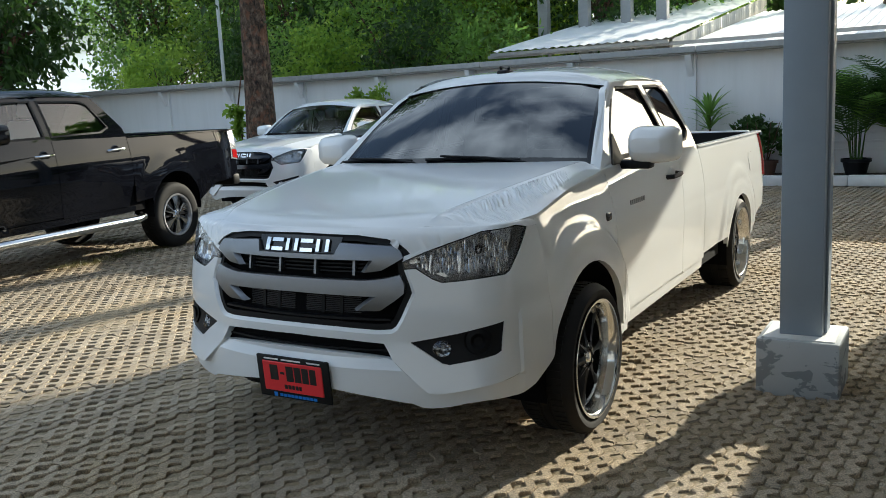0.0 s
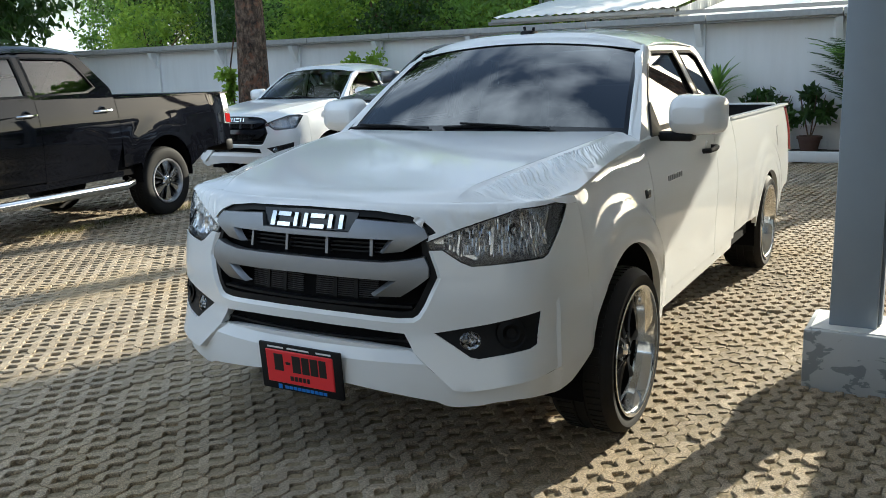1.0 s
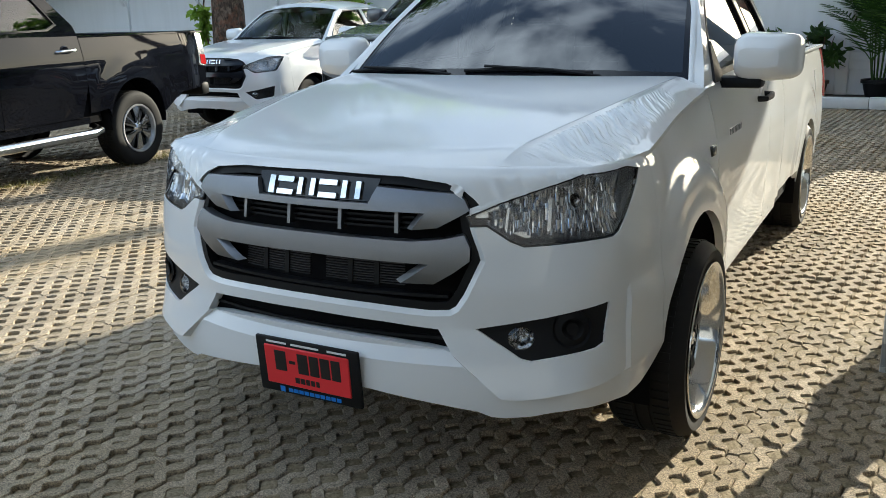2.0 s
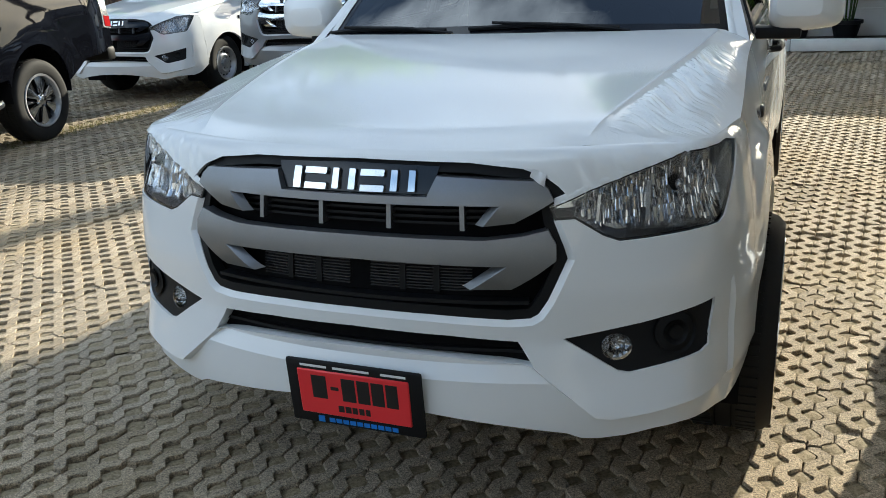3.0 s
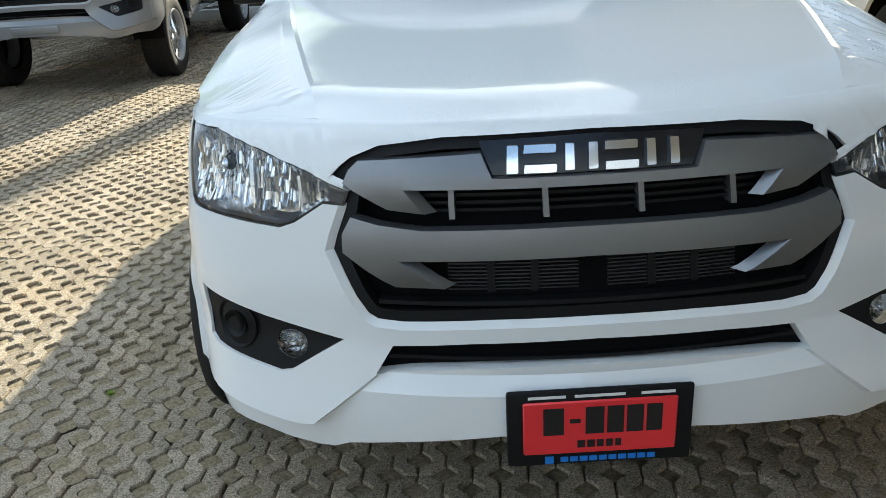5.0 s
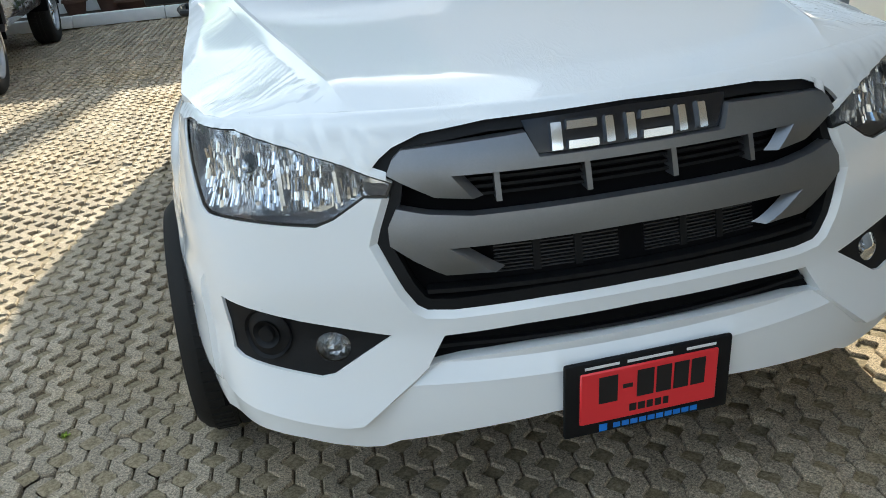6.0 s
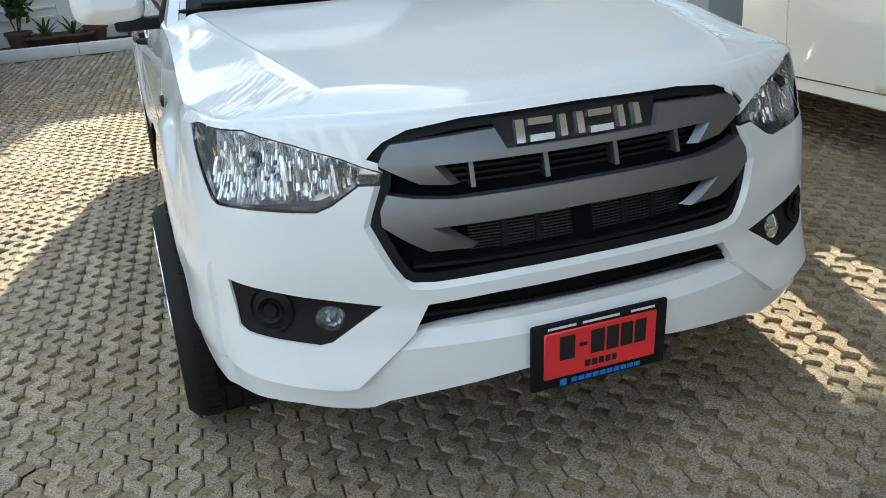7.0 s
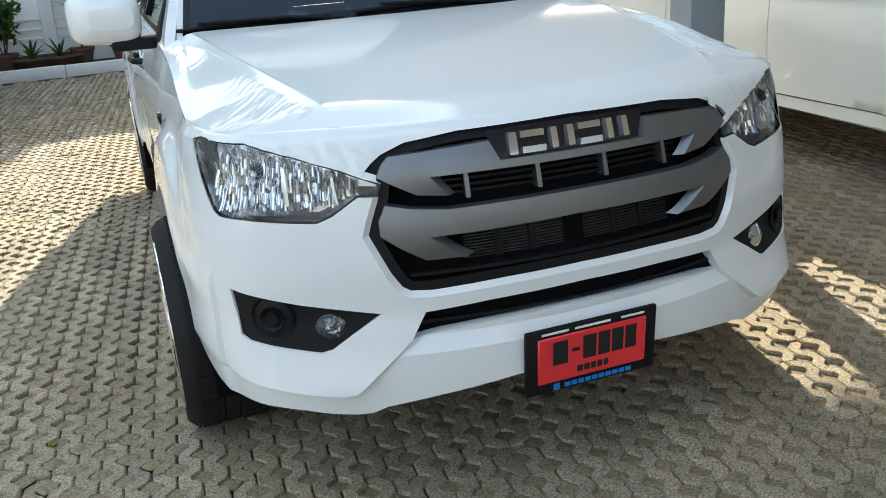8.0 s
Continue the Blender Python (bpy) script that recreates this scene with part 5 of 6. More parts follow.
def shed():
    s = thing("shed", pose(0, 0, 0), "open shed with a pale corrugated roof behind the wall", "shed")
    def roof_sheet(x0, x1, y0, z0, y1, z1, skew=0.0):
        xs = np.arange(x0, x1 + 0.01, 0.05)
        low = [(x, y0, z0 + 0.018 * math.sin((x - x0) / 0.10 * math.pi)) for x in xs]
        top = [(x + skew, y1, z1 + 0.018 * math.sin((x - x0) / 0.10 * math.pi)) for x in xs]
        return grid_skin([low, [tuple((a + b) / 2 for a, b in zip(p, q)) for p, q in zip(low, top)], top])
    part("roof", roof_sheet(-9.1, -5.2, 17.4, 2.50, 27.0, 4.05), ROOF_SHEET, s, "pale corrugated metal roof")
    part("roof", roof_sheet(-5.1, 8.0, 17.4, 2.28, 26.0, 3.50), ROOF_SHEET, s, "pale corrugated metal roof")
    ys = np.arange(17.5, 26.9, 0.05)
    side = grid_skin([[(-5.16 + 0.014 * math.sin(y / 0.08 * math.pi), y, (2.28 + 0.14 * (y - 17.4)) * (1 - f) + (2.46 + 0.1615 * (y - 17.4)) * f - 0.03 + 0.03 * f) for y in ys] for f in (0.0, 1.0)])
    part("gable_sheet", side, ROOF_CLEAR, s, "yellowed translucent side sheet")
    part("eave_board", box(-9.1, -5.2, 17.38, 17.42, 2.40, 2.47), POST, s)
    for x in (-9.8, -8.67, -7.55, -6.65):
        part("post", box(x - 0.13, x + 0.13, 21.75, 22.0, 0.0, 5.2, 0.01, 1), POST, s)
    part("rafter", box(-9.2, 4.4, 17.45, 17.52, 2.36, 2.43), POST, s)
    part("back_wall", box(-9.0, 4.4, 23.0, 23.1, 0.0, 2.85), WALL, s)


# ---- plants ----
def leaf_cloud(rng, centre, radii, count, size, droop=0.4, shell=0.55):
    """Many small folded leaves, gathered in clumps inside an ellipsoid."""
    verts, faces = [], []
    clumps = []
    for _ in range(max(6, count // 55)):
        d = Vector(rng.normal(size=3)).normalized()
        f = shell + (1 - shell) * rng.random()
        clumps.append((Vector(centre) + Vector((d.x * radii[0], d.y * radii[1], d.z * radii[2])) * f, 0.09 + 0.15 * rng.random()))
    for k in range(count):
        c, spread = clumps[k % len(clumps)]
        p = c + Vector(rng.normal(size=3)) * spread * min(radii)
        d = Vector((rng.normal(), rng.normal(), rng.normal() - droop)).normalized()
        side = d.cross(Vector(rng.normal(size=3))).normalized()
        up = side.cross(d)
        ln, wd = size * (0.7 + 0.7 * rng.random()), size * (0.22 + 0.12 * rng.random())
        i = len(verts)
        verts += [p, p + d * ln * 0.5 + side * wd + up * wd * 0.3, p + d * ln, p + d * ln * 0.5 - side * wd + up * wd * 0.3]
        faces += [(i, i + 1, i + 2), (i, i + 2, i + 3)]
    return verts, faces


def tree(x, y, h, r, trunk_r, leaf, rng, count=5000, size=0.16, lean=(0, 0), crown_z=0.65, crown_h=0.4, label="broad-leaved tree with a dense dark green crown", droop=0.4, limbs=7, z0=0.0, name="tree"):
    t = thing(name, pose(x, y, z0), label, "tree", "trees round the yard")
    path, rad = [], []
    for i in range(9):
        f = i / 8
        path.append((lean[0] * f + 0.05 * math.sin(5 * f + x), lean[1] * f + 0.05 * math.cos(4 * f + y), -0.02 + h * crown_z * f))
        rad.append(trunk_r * (1.25 - 0.55 * f + 0.35 * max(0, 0.12 - f) * 6))
    part("trunk", tube(path, rad, 12), BARK, t, "rough brown bark")
    cz = h * crown_z
    for k in range(limbs):
        a = 2 * math.pi * k / limbs + rng.random()
        e = (lean[0] + r * 0.75 * math.cos(a), lean[1] + r * 0.75 * math.sin(a), cz + h * crown_h * (0.1 + 0.5 * rng.random()))
        s = Vector(path[-1 - (k % 3)])
        m = s.lerp(Vector(e), 0.5) + Vector((0, 0, 0.15 * r))
        part("limb", tube([s, m, e], [trunk_r * 0.5, trunk_r * 0.32, trunk_r * 0.1], 7), BARK, t)
    part("crown", leaf_cloud(rng, (lean[0], lean[1], cz + h * crown_h * 0.30), (r, r, h * crown_h * 0.62), count, size, droop), leaf, t, smooth=False)
    return t


def rosette(rng, n, length, width, z, spread=1.0, arch=0.5):
    """Strap leaves that arch out from one point."""
    verts, faces = [], []
    for k in range(n):
        a = 2.4 * k + rng.random() * 0.5
        tilt = (0.15 + 1.15 * (k / n)) * spread
        ln = length * (0.75 + 0.4 * rng.random())
        d = Vector((math.cos(a), math.sin(a), 0))
        side = Vector((-math.sin(a), math.cos(a), 0))
        p, i0 = Vector((0, 0, z)), len(verts)
        for j in range(6):
            f = j / 5
            w = width * (0.5 + 1.2 * f) * (1 - f) ** 0.6 * 1.3 + 0.002
            verts += [p - side * w, p + side * w + Vector((0, 0, 0.0))]
            ang = math.pi / 2 - tilt - arch * f * 1.4
            p = p + (d * math.cos(ang) + Vector((0, 0, math.sin(ang)))) * ln / 5
        faces += [(i0 + 2 * j, i0 + 2 * j + 1, i0 + 2 * j + 3, i0 + 2 * j + 2) for j in range(5)]
    return verts, faces


def frond(rng, base, d, length, n=13, leaf_len=0.28, arch=0.9):
    """A feathered palm frond as stem and leaflets."""
    verts, faces, pts = [], [], []
    p, d = Vector(base), Vector(d).normalized()
    for j in range(n + 1):
        pts.append(p.copy())
        d = (d + Vector((0, 0, -arch / n))).normalized()
        p = p + d * length / n
    for j in range(3, n + 1):
        t = (pts[j] - pts[j - 1]).normalized()
        side = t.cross(Vector((0, 0, 1))).normalized()
        ln = leaf_len * math.sin(math.pi * min(0.95, 0.2 + 0.75 * j / n))
        for s in (1, -1):
            e = (side * s + t * 0.7 + Vector((0, 0, -0.25 + 0.2 * rng.random()))).normalized()
            w = t * 0.012
            q = pts[j]
            i = len(verts)
            verts += [q - w, q + e * ln * 0.5 - w * 1.3, q + e * ln, q + e * ln * 0.5 + w * 1.3, q + w]
            faces += [(i, i + 1, i + 2), (i, i + 2, i + 3), (i, i + 3, i + 4)]
    stem = tube(pts, [0.008 * (1 - 0.8 * i / n) for i in range(n + 1)], 5)
    return join((verts, faces), stem)


def pot_geo(r, h):
    return moved(lathe([(0.0, 0.0), (r * 0.7, 0.0), (r * 0.95, h * 0.8), (r * 1.08, h * 0.82), (r * 1.08, h), (r * 0.92, h), (r * 0.88, h * 0.85), (0.0, h * 0.85)], 24), pose(0, 0, 0, 0, -90, 0))


def potted(x, y, z, kind, rng):
    names = {"palm": "tall potted palm with arching feathery fronds", "dracaena": "potted dracaena with a rosette of long green leaves", "shrub": "leafy dark green shrub in a brown pot", "bowl": "wide terracotta bowl with low leaves"}
    t = thing("potted_plant", pose(x, y, z), names[kind], "potted plant", "plants along the wall")
    if kind == "palm":
        part("pot", pot_geo(0.20, 0.26), TRIM, t)
        for k in range(11):
            a = 2 * math.pi * k / 11
            b = (0.07 * math.cos(a), 0.07 * math.sin(a), 0.2)
            hgt = 0.25 + 0.75 * rng.random()
            e = (0.14 * math.cos(a), 0.12 * math.sin(a), 0.2 + hgt)
            part("cane", tube([b, e], [0.011, 0.008], 6), DARK_LEAF, t)
            for j in range(4):
                aa = a + (j - 1) * 0.9 + rng.random() * 0.5
                part("frond", frond(rng, e, (math.cos(aa) * 0.6, math.sin(aa) * 0.6, 1.0), 0.8 + 0.35 * rng.random(), 17, 0.30, 1.1), DARK_LEAF if k % 5 else MID_LEAF, t, smooth=False)
    elif kind == "dracaena":
        part("pot", pot_geo(0.16, 0.22), TERRACOTTA, t)
        part("stem", tube([(0, 0, 0.1), (0.02, 0, 0.5), (0.0, 0.01, 0.95)], 0.02, 8), BARK, t)
        for z0, n in ((0.95, 30), (0.75, 16)):
            part("leaf_rosette", rosette(rng, n, 0.52, 0.026, z0, 1.0, 0.55), MID_LEAF, t, smooth=False)
    elif kind == "shrub":
        part("pot", pot_geo(0.17, 0.24), TERRACOTTA, t)
        for k in range(5):
            a = 1.3 * k
            part("stem", tube([(0, 0, 0.15), (0.1 * math.cos(a), 0.1 * math.sin(a), 0.5), (0.2 * math.cos(a), 0.2 * math.sin(a), 0.85)], [0.012, 0.009, 0.005], 5), BARK, t)
        part("leaves", leaf_cloud(rng, (0, 0, 0.72), (0.32, 0.28, 0.50), 330, 0.13, 0.2, 0.2), DARK_LEAF, t, smooth=False)
    else:
        part("bowl", pot_geo(0.30, 0.16), TERRACOTTA, t)
        part("leaf_rosette", rosette(rng, 14, 0.32, 0.022, 0.12, 1.1, 0.4), DARK_LEAF, t, smooth=False)
    return t


# ---- pavers: zigzag concrete strips with diamond gaps, three periods long ----
PITCH, PERIOD, HALF = 0.073, 0.125, 0.031
PAVE_TURN = radians(-5.0)


def zig(y):
    """How far the strip's edge draws back from its line, a diamond every period."""
    t = abs((y / PERIOD + 0.5) % 1.0 - 0.5) * PERIOD
    return HALF * min(1.0, max(0.0, (0.036 - t) / 0.028))


def strip_outline(odd, n=3):
    ph = 0.5 * PERIOD if odd else 0.0
    marks = (0.0, 0.008, 0.0265, 0.036, 0.0545, 0.0705, 0.089, 0.0985, 0.117)
    ys = [k * PERIOD + d for k in range(n) for d in marks][1:] + [n * PERIOD - 0.002]
    ys = [0.002] + ys
    g = 0.0044
    left = [(zig(y - ph) + g, y) for y in ys]
    right = [(PITCH - zig(y - ph + 0.5 * PERIOD) - g, y) for y in ys]
    return left, right


def strip_geo(odd, h=0.05, plain_edge=False):
    left, right = strip_outline(odd)
    n = len(left)
    verts = [(x, y, 0.0) for x, y in left] + [(x, y, 0.0) for x, y in right]
    low = [(x - 0.0025, y, -0.006) for x, y in left] + [(x + 0.0025, y, -0.006) for x, y in right]
    deep = [(x, y, -h) for x, y, z in low]
    faces = [(i, n + i, n + i + 1, i + 1) for i in range(n - 1)]
    ring = list(range(n)) + list(range(2 * n - 1, n - 1, -1))
    m = 2 * n
    for a, b in zip(ring, ring[1:] + ring[:1]):
        if plain_edge:
            faces.append((b, a, m + a, m + b))
        else:
            faces.append((b, a, m + a, m + b))
            faces.append((m + b, m + a, 2 * m + a, 2 * m + b))
    shrink = [(PITCH / 2 + (x - PITCH / 2) * 0.935, 0.1875 + (y - 0.1875) * 0.992, z) for x, y, z in verts]
    return shrink + (deep if plain_edge else low + deep), faces


def pavers():
    rng = np.random.default_rng(7)
    floor = new("pavement")
    tagged(floor, "weathered zigzag concrete pavers with soil-filled diamond gaps", "pavement", kind="structure")
    meshes = []
    for odd in (0, 1):
        me = mesh_of(*strip_geo(odd), smooth=False)
        me.materials.append(PAVER)
        meshes.append(me)
    base = [(np.array(v), f) for v, f in (strip_geo(0), strip_geo(1), strip_geo(0, plain_edge=True), strip_geo(1, plain_edge=True))]
    verts, faces, count = [], [], 0
    singles = []
    ca, sa = math.cos(PAVE_TURN), math.sin(PAVE_TURN)
    for c in range(-225, 75):
        odd = c % 2
        for r in range(-13, 42):
            lx, ly = c * PITCH, r * 3 * PERIOD + (0.0, 0.125, 0.25)[(c // 2) % 3]
            x, y = lx * ca - ly * sa, lx * sa + ly * ca
            if y > 13.62 or y < -3.0 or x > 4.2 or x < -15.5 or (x < -9 and y < 0.5):
                continue
            dip = 0.006 * noise.noise((x * 0.9, y * 0.9, 2))
            dz, tx, ty = dip + rng.normal() * 0.0028, rng.normal() * 0.014, rng.normal() * 0.010
            if 1.9 < y < 3.2 and -4.0 < x < -1.1 and len(singles) < 300 and not (-3.1 < x < -1.85 and y > 2.9):
                singles.append((odd, x, y, dz, tx, ty))
                continue
            near = 1.4 < y < 6.0 and -6.5 < x < 0.2
            v, f = base[odd if near else odd + 2]
            w = v.copy()
            w[:, 2] += dz + tx * (v[:, 0] - PITCH / 2) * 3 + ty * (v[:, 1] - 0.19)
            w[:, 0], w[:, 1] = x + v[:, 0] * ca - v[:, 1] * sa, y + v[:, 0] * sa + v[:, 1] * ca
            verts.append(w)
            faces += [tuple(i + count for i in q) for q in f]
            count += len(w)
    plug_v, plug_f, n = [], [], 0
    for c in range(-225, 75):
        for r in range(-36, 126):
            lx, ly = c * PITCH, (r + (0.5 if c % 2 else 0.0)) * PERIOD
            x, y = lx * ca - ly * sa, lx * sa + ly * ca
            if y > 13.9 or y < -2.8 or x > 4.2 or x < -15.5 or (x < -9 and y < 0.7):
                continue
            h = -0.0100 + 0.013 * noise.noise((x * 1.3, y * 1.3, 0)) + 0.006 * noise.noise((x * 0.9, y * 0.9, 2))
            ring = [(0.029, -0.008), (0.029, 0.008), (0.006, 0.033), (-0.006, 0.033), (-0.029, 0.008), (-0.029, -0.008), (-0.006, -0.033), (0.006, -0.033)]
            for k, (dx, dy) in enumerate([(0.0, 0.0)] + ring):
                px, py = lx + dx * (1 + 0.12 * rng.random()), ly + dy * (1 + 0.12 * rng.random())
                plug_v.append((px * ca - py * sa, px * sa + py * ca, h + (0.003 if k == 0 else -0.003) + 0.002 * rng.normal()))
            plug_f += [(n, n + 1 + k, n + 1 + (k + 1) % 8) for k in range(8)]
            n += 9
    fill = part("soil_fill", (plug_v, plug_f), SOIL, floor, smooth=True)
    tagged(fill, "sandy soil filling the gaps of the pavers", kind="stuff")
    rest = part("paver_field", (np.concatenate(verts), faces), PAVER, floor, smooth=False)
    tagged(rest, "field of weathered zigzag concrete pavers", kind="stuff")
    for odd, x, y, dz, tx, ty in singles:
        ob = new("paver", meshes[odd])
        ob.parent = floor
        ob.matrix_basis = Matrix.Translation((x, y, dz)) @ Euler((ty, -tx * 3, PAVE_TURN)).to_matrix().to_4x4()

# ---- the place ----
ground()
yard_wall()
column(-0.782, 4.60)
column(-0.22, 13.80)
canopy()
shed()
surrounds()

rng = np.random.default_rng(3)
HX, HY = -2.473, 2.735
pickup("white_pickup", pose(HX, HY, 0), "lowered white extended-cab pickup with film-wrapped bonnet and deep-dish wheels", WHITE, FILM, wheels="deep", step=0.024, group="")
pickup("black_pickup", pose(-8.25, 2.93, 0, 0, 0, 7.0), "glossy black double-cab pickup with alloy wheels and silver side steps", BLACK_PAINT, wheels="alloy", lift=0.17, double=True, rails=True, nose_on=False, step=0.07, tail=0.17)
pickup("white_pickup", pose(-8.85, 9.15, 0), "plain white pickup with steel wheels parked by the wall", WHITE, wheels="steel", lift=-0.05, step=0.06, bars=GLOSSY_BLACK)
pickup("grey_pickup", pose(-6.05, 8.62, 0), "dark grey pickup with a silver front bumper", GREY_PAINT, lower_mat=SILVER_PAINT, wheels="alloy", lift=0.17, double=True, step=0.06, bars=ALLOY)
pickup("white_pickup", pose(0.96, 2.64, 0), "cream-white pickup parked beside the column", CREAM_PAINT, wheels="steel", lift=0.05, double=True, nose_on=True, step=0.07)


def number_plate():
    """Red plate in a black dealer frame; all writing as plain bars."""
    plate = thing("number_plate", pose(HX, HY - 0.012, 0.392, 4), "red number plate in a black frame with unreadable writing", "number plate")
    part("frame", box(-0.19, 0.19, 0.0, 0.014, -0.093, 0.092, 0.006, 2), TRIM, plate)
    part("plate", box(-0.157, 0.157, -0.004, 0.004, -0.062, 0.068, 0.003, 1), PLATE_RED, plate)
    def bars(name, mat, rows, y=-0.0052):
        for x0, x1, z0, z1 in rows:
            part(name, box(x0, x1, y, y + 0.003, z0, z1), mat, plate, smooth=False)
    bars("number_bar", INK, [(-0.116, -0.074, -0.012, 0.054), (-0.062, -0.040, 0.016, 0.026), (-0.030, 0.008, -0.012, 0.054), (0.014, 0.048, -0.012, 0.054), (0.054, 0.088, -0.012, 0.054), (0.094, 0.126, -0.012, 0.054)])
    bars("province_bar", INK, [(-0.046, -0.030, -0.046, -0.028), (-0.026, -0.010, -0.046, -0.028), (-0.006, 0.008, -0.046, -0.028), (0.013, 0.027, -0.046, -0.028), (0.032, 0.044, -0.046, -0.028)])
    bars("blue_bar", BLUE_INK, [(-0.080 + 0.020 * k, -0.064 + 0.020 * k, -0.084, -0.072) for k in range(10)], -0.0015)
    bars("blue_mark", BLUE_INK, [(-0.112, -0.094, -0.087, -0.069)], -0.0015)
    bars("white_bar", WHITE_INK, [(-0.146, -0.070, 0.076, 0.082), (-0.052, 0.050, 0.076, 0.082), (0.082, 0.150, 0.076, 0.082)], -0.0015)


number_plate()

# trees behind the wall and in the yard
tree(-12.4, 13.5, 10.5, 3.0, 0.265, DARK_LEAF, rng, 9000, 0.19, lean=(0.15, 0.1), crown_z=0.56, crown_h=0.55, label="thick-trunked tree with rough bark before the wall", droop=0.9)
tree(-20.3, 13.2, 7.0, 1.9, 0.30, DARK_LEAF, rng, 4200, 0.22, crown_z=0.48, crown_h=0.6, label="old dark tree with hanging leaves in the yard", droop=0.9)
tree(-19.2, 12.4, 6.5, 1.5, 0.22, DARK_LEAF, rng, 3000, 0.22, crown_z=0.48, crown_h=0.6, label="old dark tree with hanging leaves in the yard", droop=0.9)
for k in range(11):
    x = -28.6 + 2.15 * k + rng.normal() * 0.5
    y = 23.5 + 3.0 * rng.random()
    tree(x, y, 8.0 + 2.5 * rng.random(), 2.3 + 0.6 * rng.random(), 0.16, (MID_LEAF, DARK_LEAF, BRIGHT_LEAF, MID_LEAF, DARK_LEAF)[k % 5], rng, 9000, 0.17, crown_z=0.40, crown_h=0.66)
for k in range(7):
    x = -22.6 + 2.1 * k + rng.normal() * 0.4
    tree(x, 18.5 + 1.5 * rng.random(), 3.3 + 0.9 * rng.random(), 1.4, 0.07, (MID_LEAF, BRIGHT_LEAF, DARK_LEAF)[k % 3], rng, 3000, 0.15, crown_z=0.4, crown_h=0.75, label="bright green bushy tree behind the wall", limbs=5)
woods = leaf_cloud(rng, (-17.5, 31.0, 4.6), (15.0, 1.6, 4.6), 26000, 0.42, 0.4, 0.0)
tagged(part("far_woods", woods, WOOD_LEAF, None, smooth=False), "dense dark green wood behind the yard", "woods", kind="stuff")

# unseen tall trees, added to shade the pickup's front and the ground before it
for x, y in ((-4.2, 25.5), (-1.8, 24.8), (0.4, 25.3), (2.4, 25.0)):
    tree(x, y, 14.0, 2.3, 0.22, MID_LEAF, rng, 9000, 0.42, crown_z=0.75, crown_h=0.24, label="tall slender tree with a high crown, added out of view to cast shade", limbs=6)
vine = thing("climbing_vine", pose(-12.75, 13.35, 0), "bright green vine hanging beside the trunk", "vine")
part("vine_stem", tube([(0, 0, 0), (0.05, 0, 0.8), (-0.03, 0.02, 1.6), (0.05, 0.1, 2.2)], 0.015, 6), BARK, vine)
part("vine_leaves", leaf_cloud(rng, (0, 0, 1.35), (0.22, 0.2, 0.62), 420, 0.13, 0.7, 0.1), BRIGHT_LEAF, vine, smooth=False)
pole = thing("lamp_post", pose(-16.63, 17.0, 0), "thin white painted metal pole", "pole")
part("shaft", tube([(0, 0, -0.02), (0, 0, 5.2)], 0.045, 10), KERB_PAINT, pole)

tree(-13.6, 20.6, 5.6, 2.1, 0.10, MID_LEAF, rng, 8000, 0.12, crown_z=0.35, crown_h=0.85, label="sunlit bright green tree behind the wall")
tree(-11.4, 24.0, 5.6, 1.7, 0.10, BRIGHT_LEAF, rng, 7000, 0.12, crown_z=0.35, crown_h=0.85, label="sunlit bright green tree behind the wall")

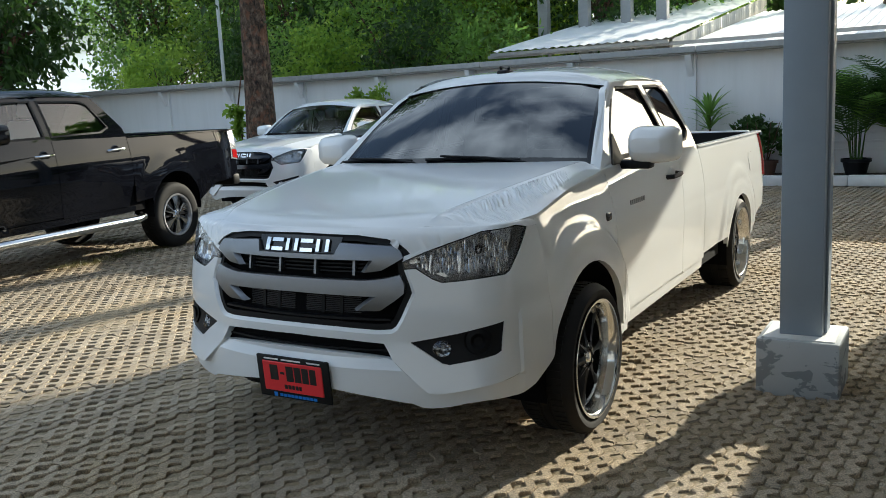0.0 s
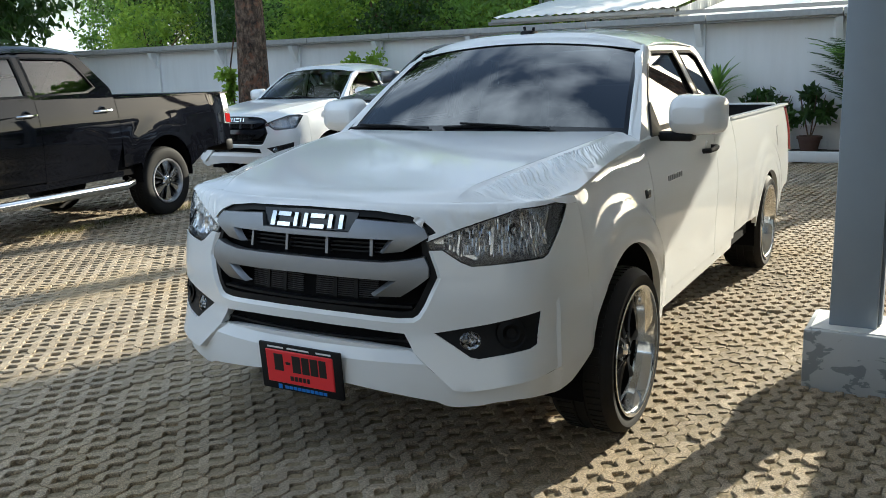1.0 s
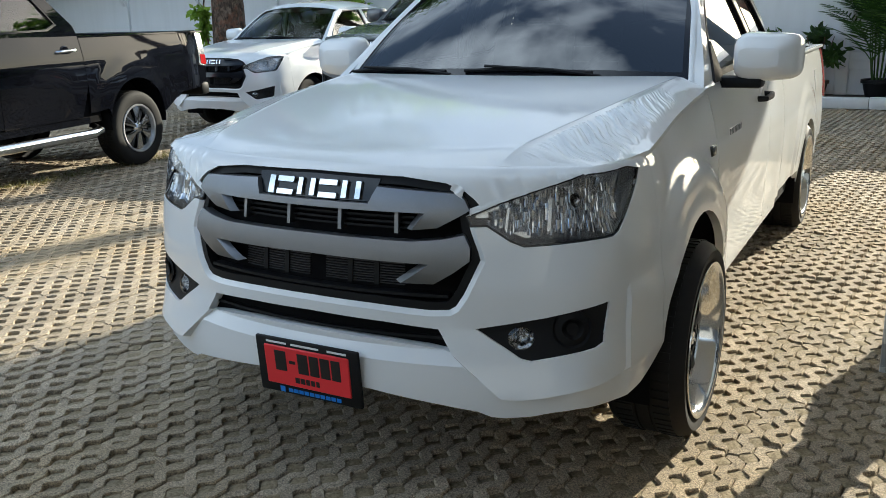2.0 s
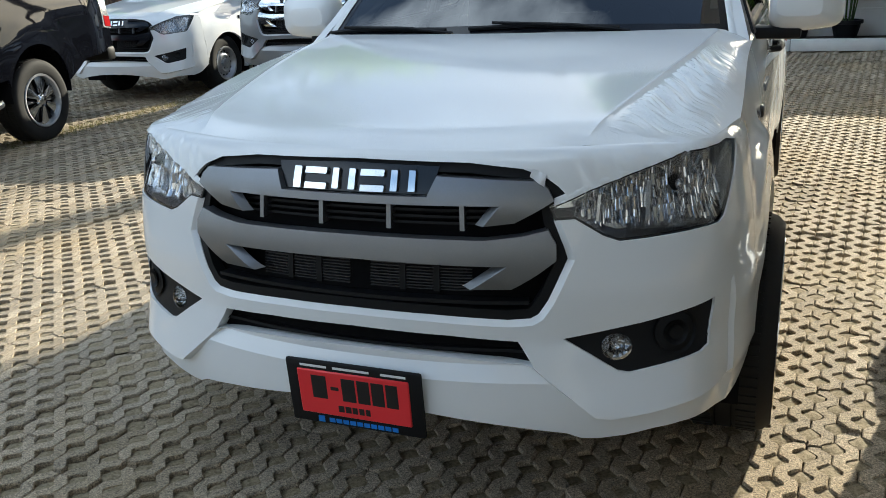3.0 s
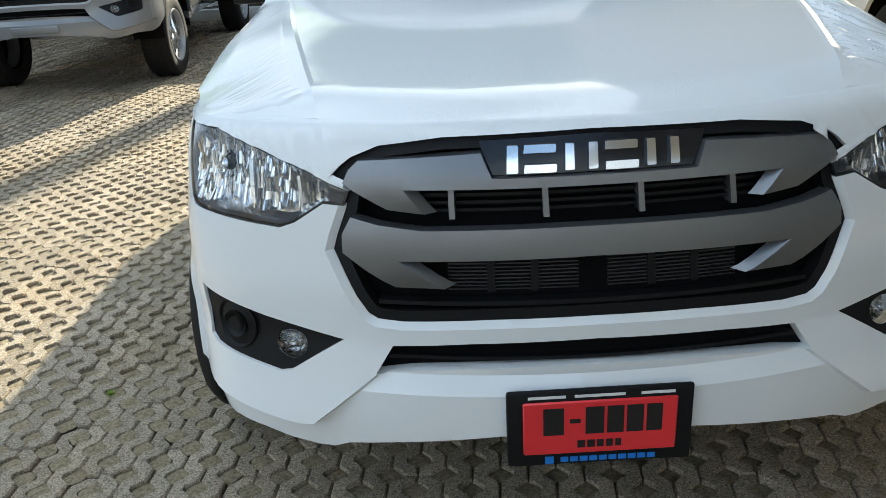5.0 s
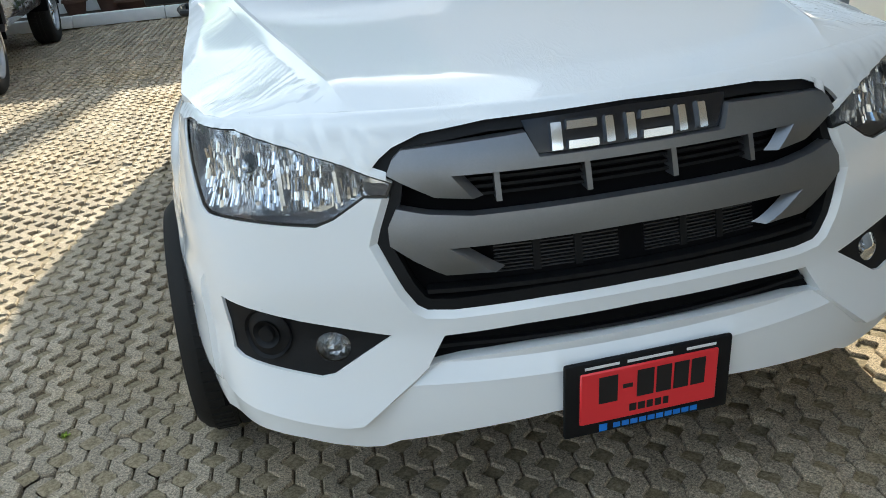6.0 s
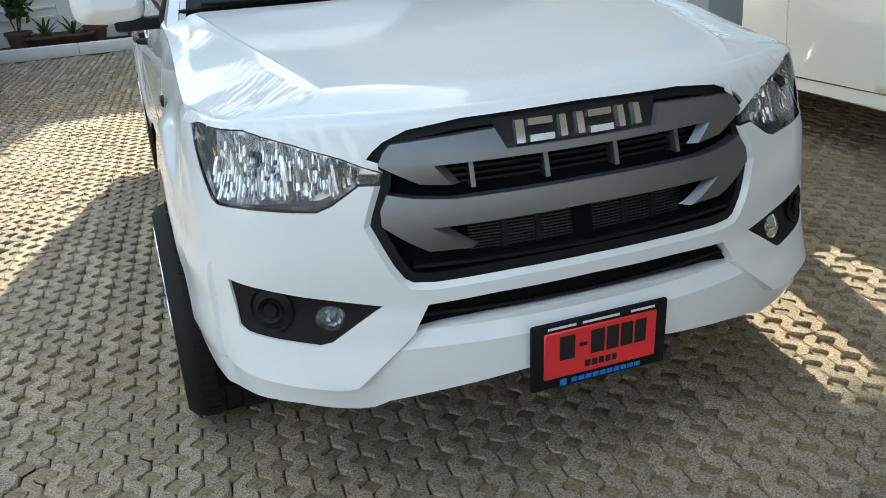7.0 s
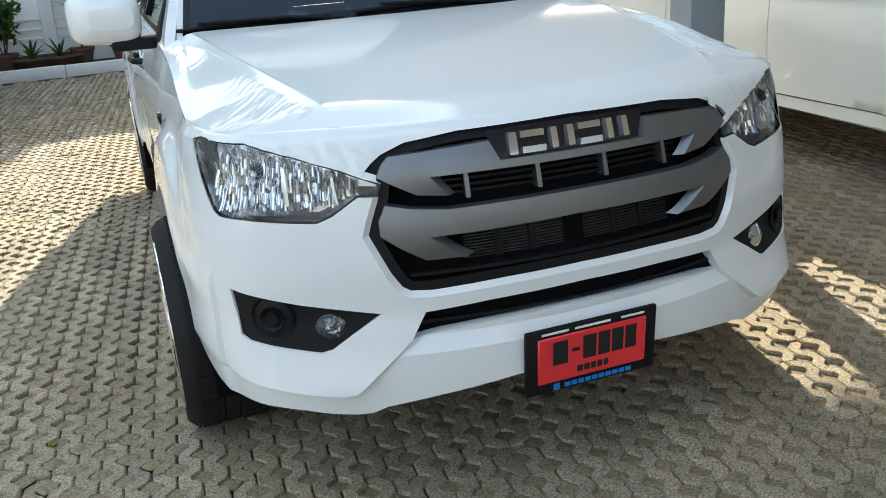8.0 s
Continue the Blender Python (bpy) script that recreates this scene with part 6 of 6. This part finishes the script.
# dry grass where the paving ends beside the parked trucks
verts, faces = [], []
for k in range(2600):
    y = 5.6 + 4.6 * rng.random()
    x = -8.05 + 0.03 * (y - 7) + rng.normal() * 0.10
    p, a, h = Vector((x, y, -0.01)), rng.random() * 6.28, 0.02 + 0.05 * rng.random()
    d = Vector((math.cos(a), math.sin(a), 0))
    i = len(verts)
    verts += [p - d * 0.003, p + d * 0.003, p + Vector((rng.normal() * 0.02, rng.normal() * 0.02, h))]
    faces.append((i, i + 1, i + 2))
tagged(part("grass", (verts, faces), GRASS_LEAF, None, smooth=False), "dry yellow-green grass at the edge of the paving", "grass", kind="stuff")

# a curled dry leaf by the front wheel and a small weed between the pavers
leaf_rows = []
for i in range(7):
    f = i / 6
    w = 0.020 * math.sin(math.pi * (0.08 + 0.86 * f))
    leaf_rows.append([(0.075 * f - 0.037, side * w, 0.004 + 0.010 * abs(side) + 0.016 * f * f) for side in (-1, -0.4, 0, 0.4, 1)])
dry_leaf = part("dry_leaf", grid_skin(leaf_rows), DRY_LEAF, None)
dry_leaf.matrix_world = pose(-1.83, 3.582, 0.004, 0, 0, 20)
tagged(dry_leaf, "curled pale brown leaf lying by the front wheel", "leaf")
weed = part("weed", rosette(rng, 10, 0.018, 0.003, 0.0, 1.0, 0.6), BRIGHT_LEAF, None, smooth=False)
weed.matrix_world = pose(-3.87, 3.66, -0.006)
tagged(weed, "tiny green weed in a soil gap of the pavers", "weed")

# a sunlit shrub in the bed behind the white pickup
shrub = thing("shrub", pose(-10.35, 14.6, 0.08), "bright yellow-green shrub in the bed before the wall", "shrub", "plants along the wall")
for k in range(5):
    a = 1.26 * k
    part("stem", tube([(0, 0, -0.01), (0.12 * math.cos(a), 0.06 * math.sin(a), 0.7), (0.34 * math.cos(a), 0.16 * math.sin(a), 1.55)], [0.016, 0.012, 0.006], 6), BARK, shrub)
part("leaves", leaf_cloud(rng, (0, 0, 1.56), (0.60, 0.26, 0.24), 1000, 0.085, 0.0, 0.2), BRIGHT_LEAF, shrub, smooth=False)

# plants in the bed along the wall
for x, kind in ((-3.75, "dracaena"), (-2.85, "shrub"), (-2.35, "shrub"), (-1.55, "palm"), (-0.9, "palm"), (-0.2, "shrub"), (0.7, "palm"), (-4.42, "bowl"), (-5.2, "dracaena"), (-3.2, "shrub"), (-4.75, "shrub"), (-4.05, "bowl")):
    potted(x, 14.6 + 0.12 * rng.random(), 0.08, kind, rng)

pavers()
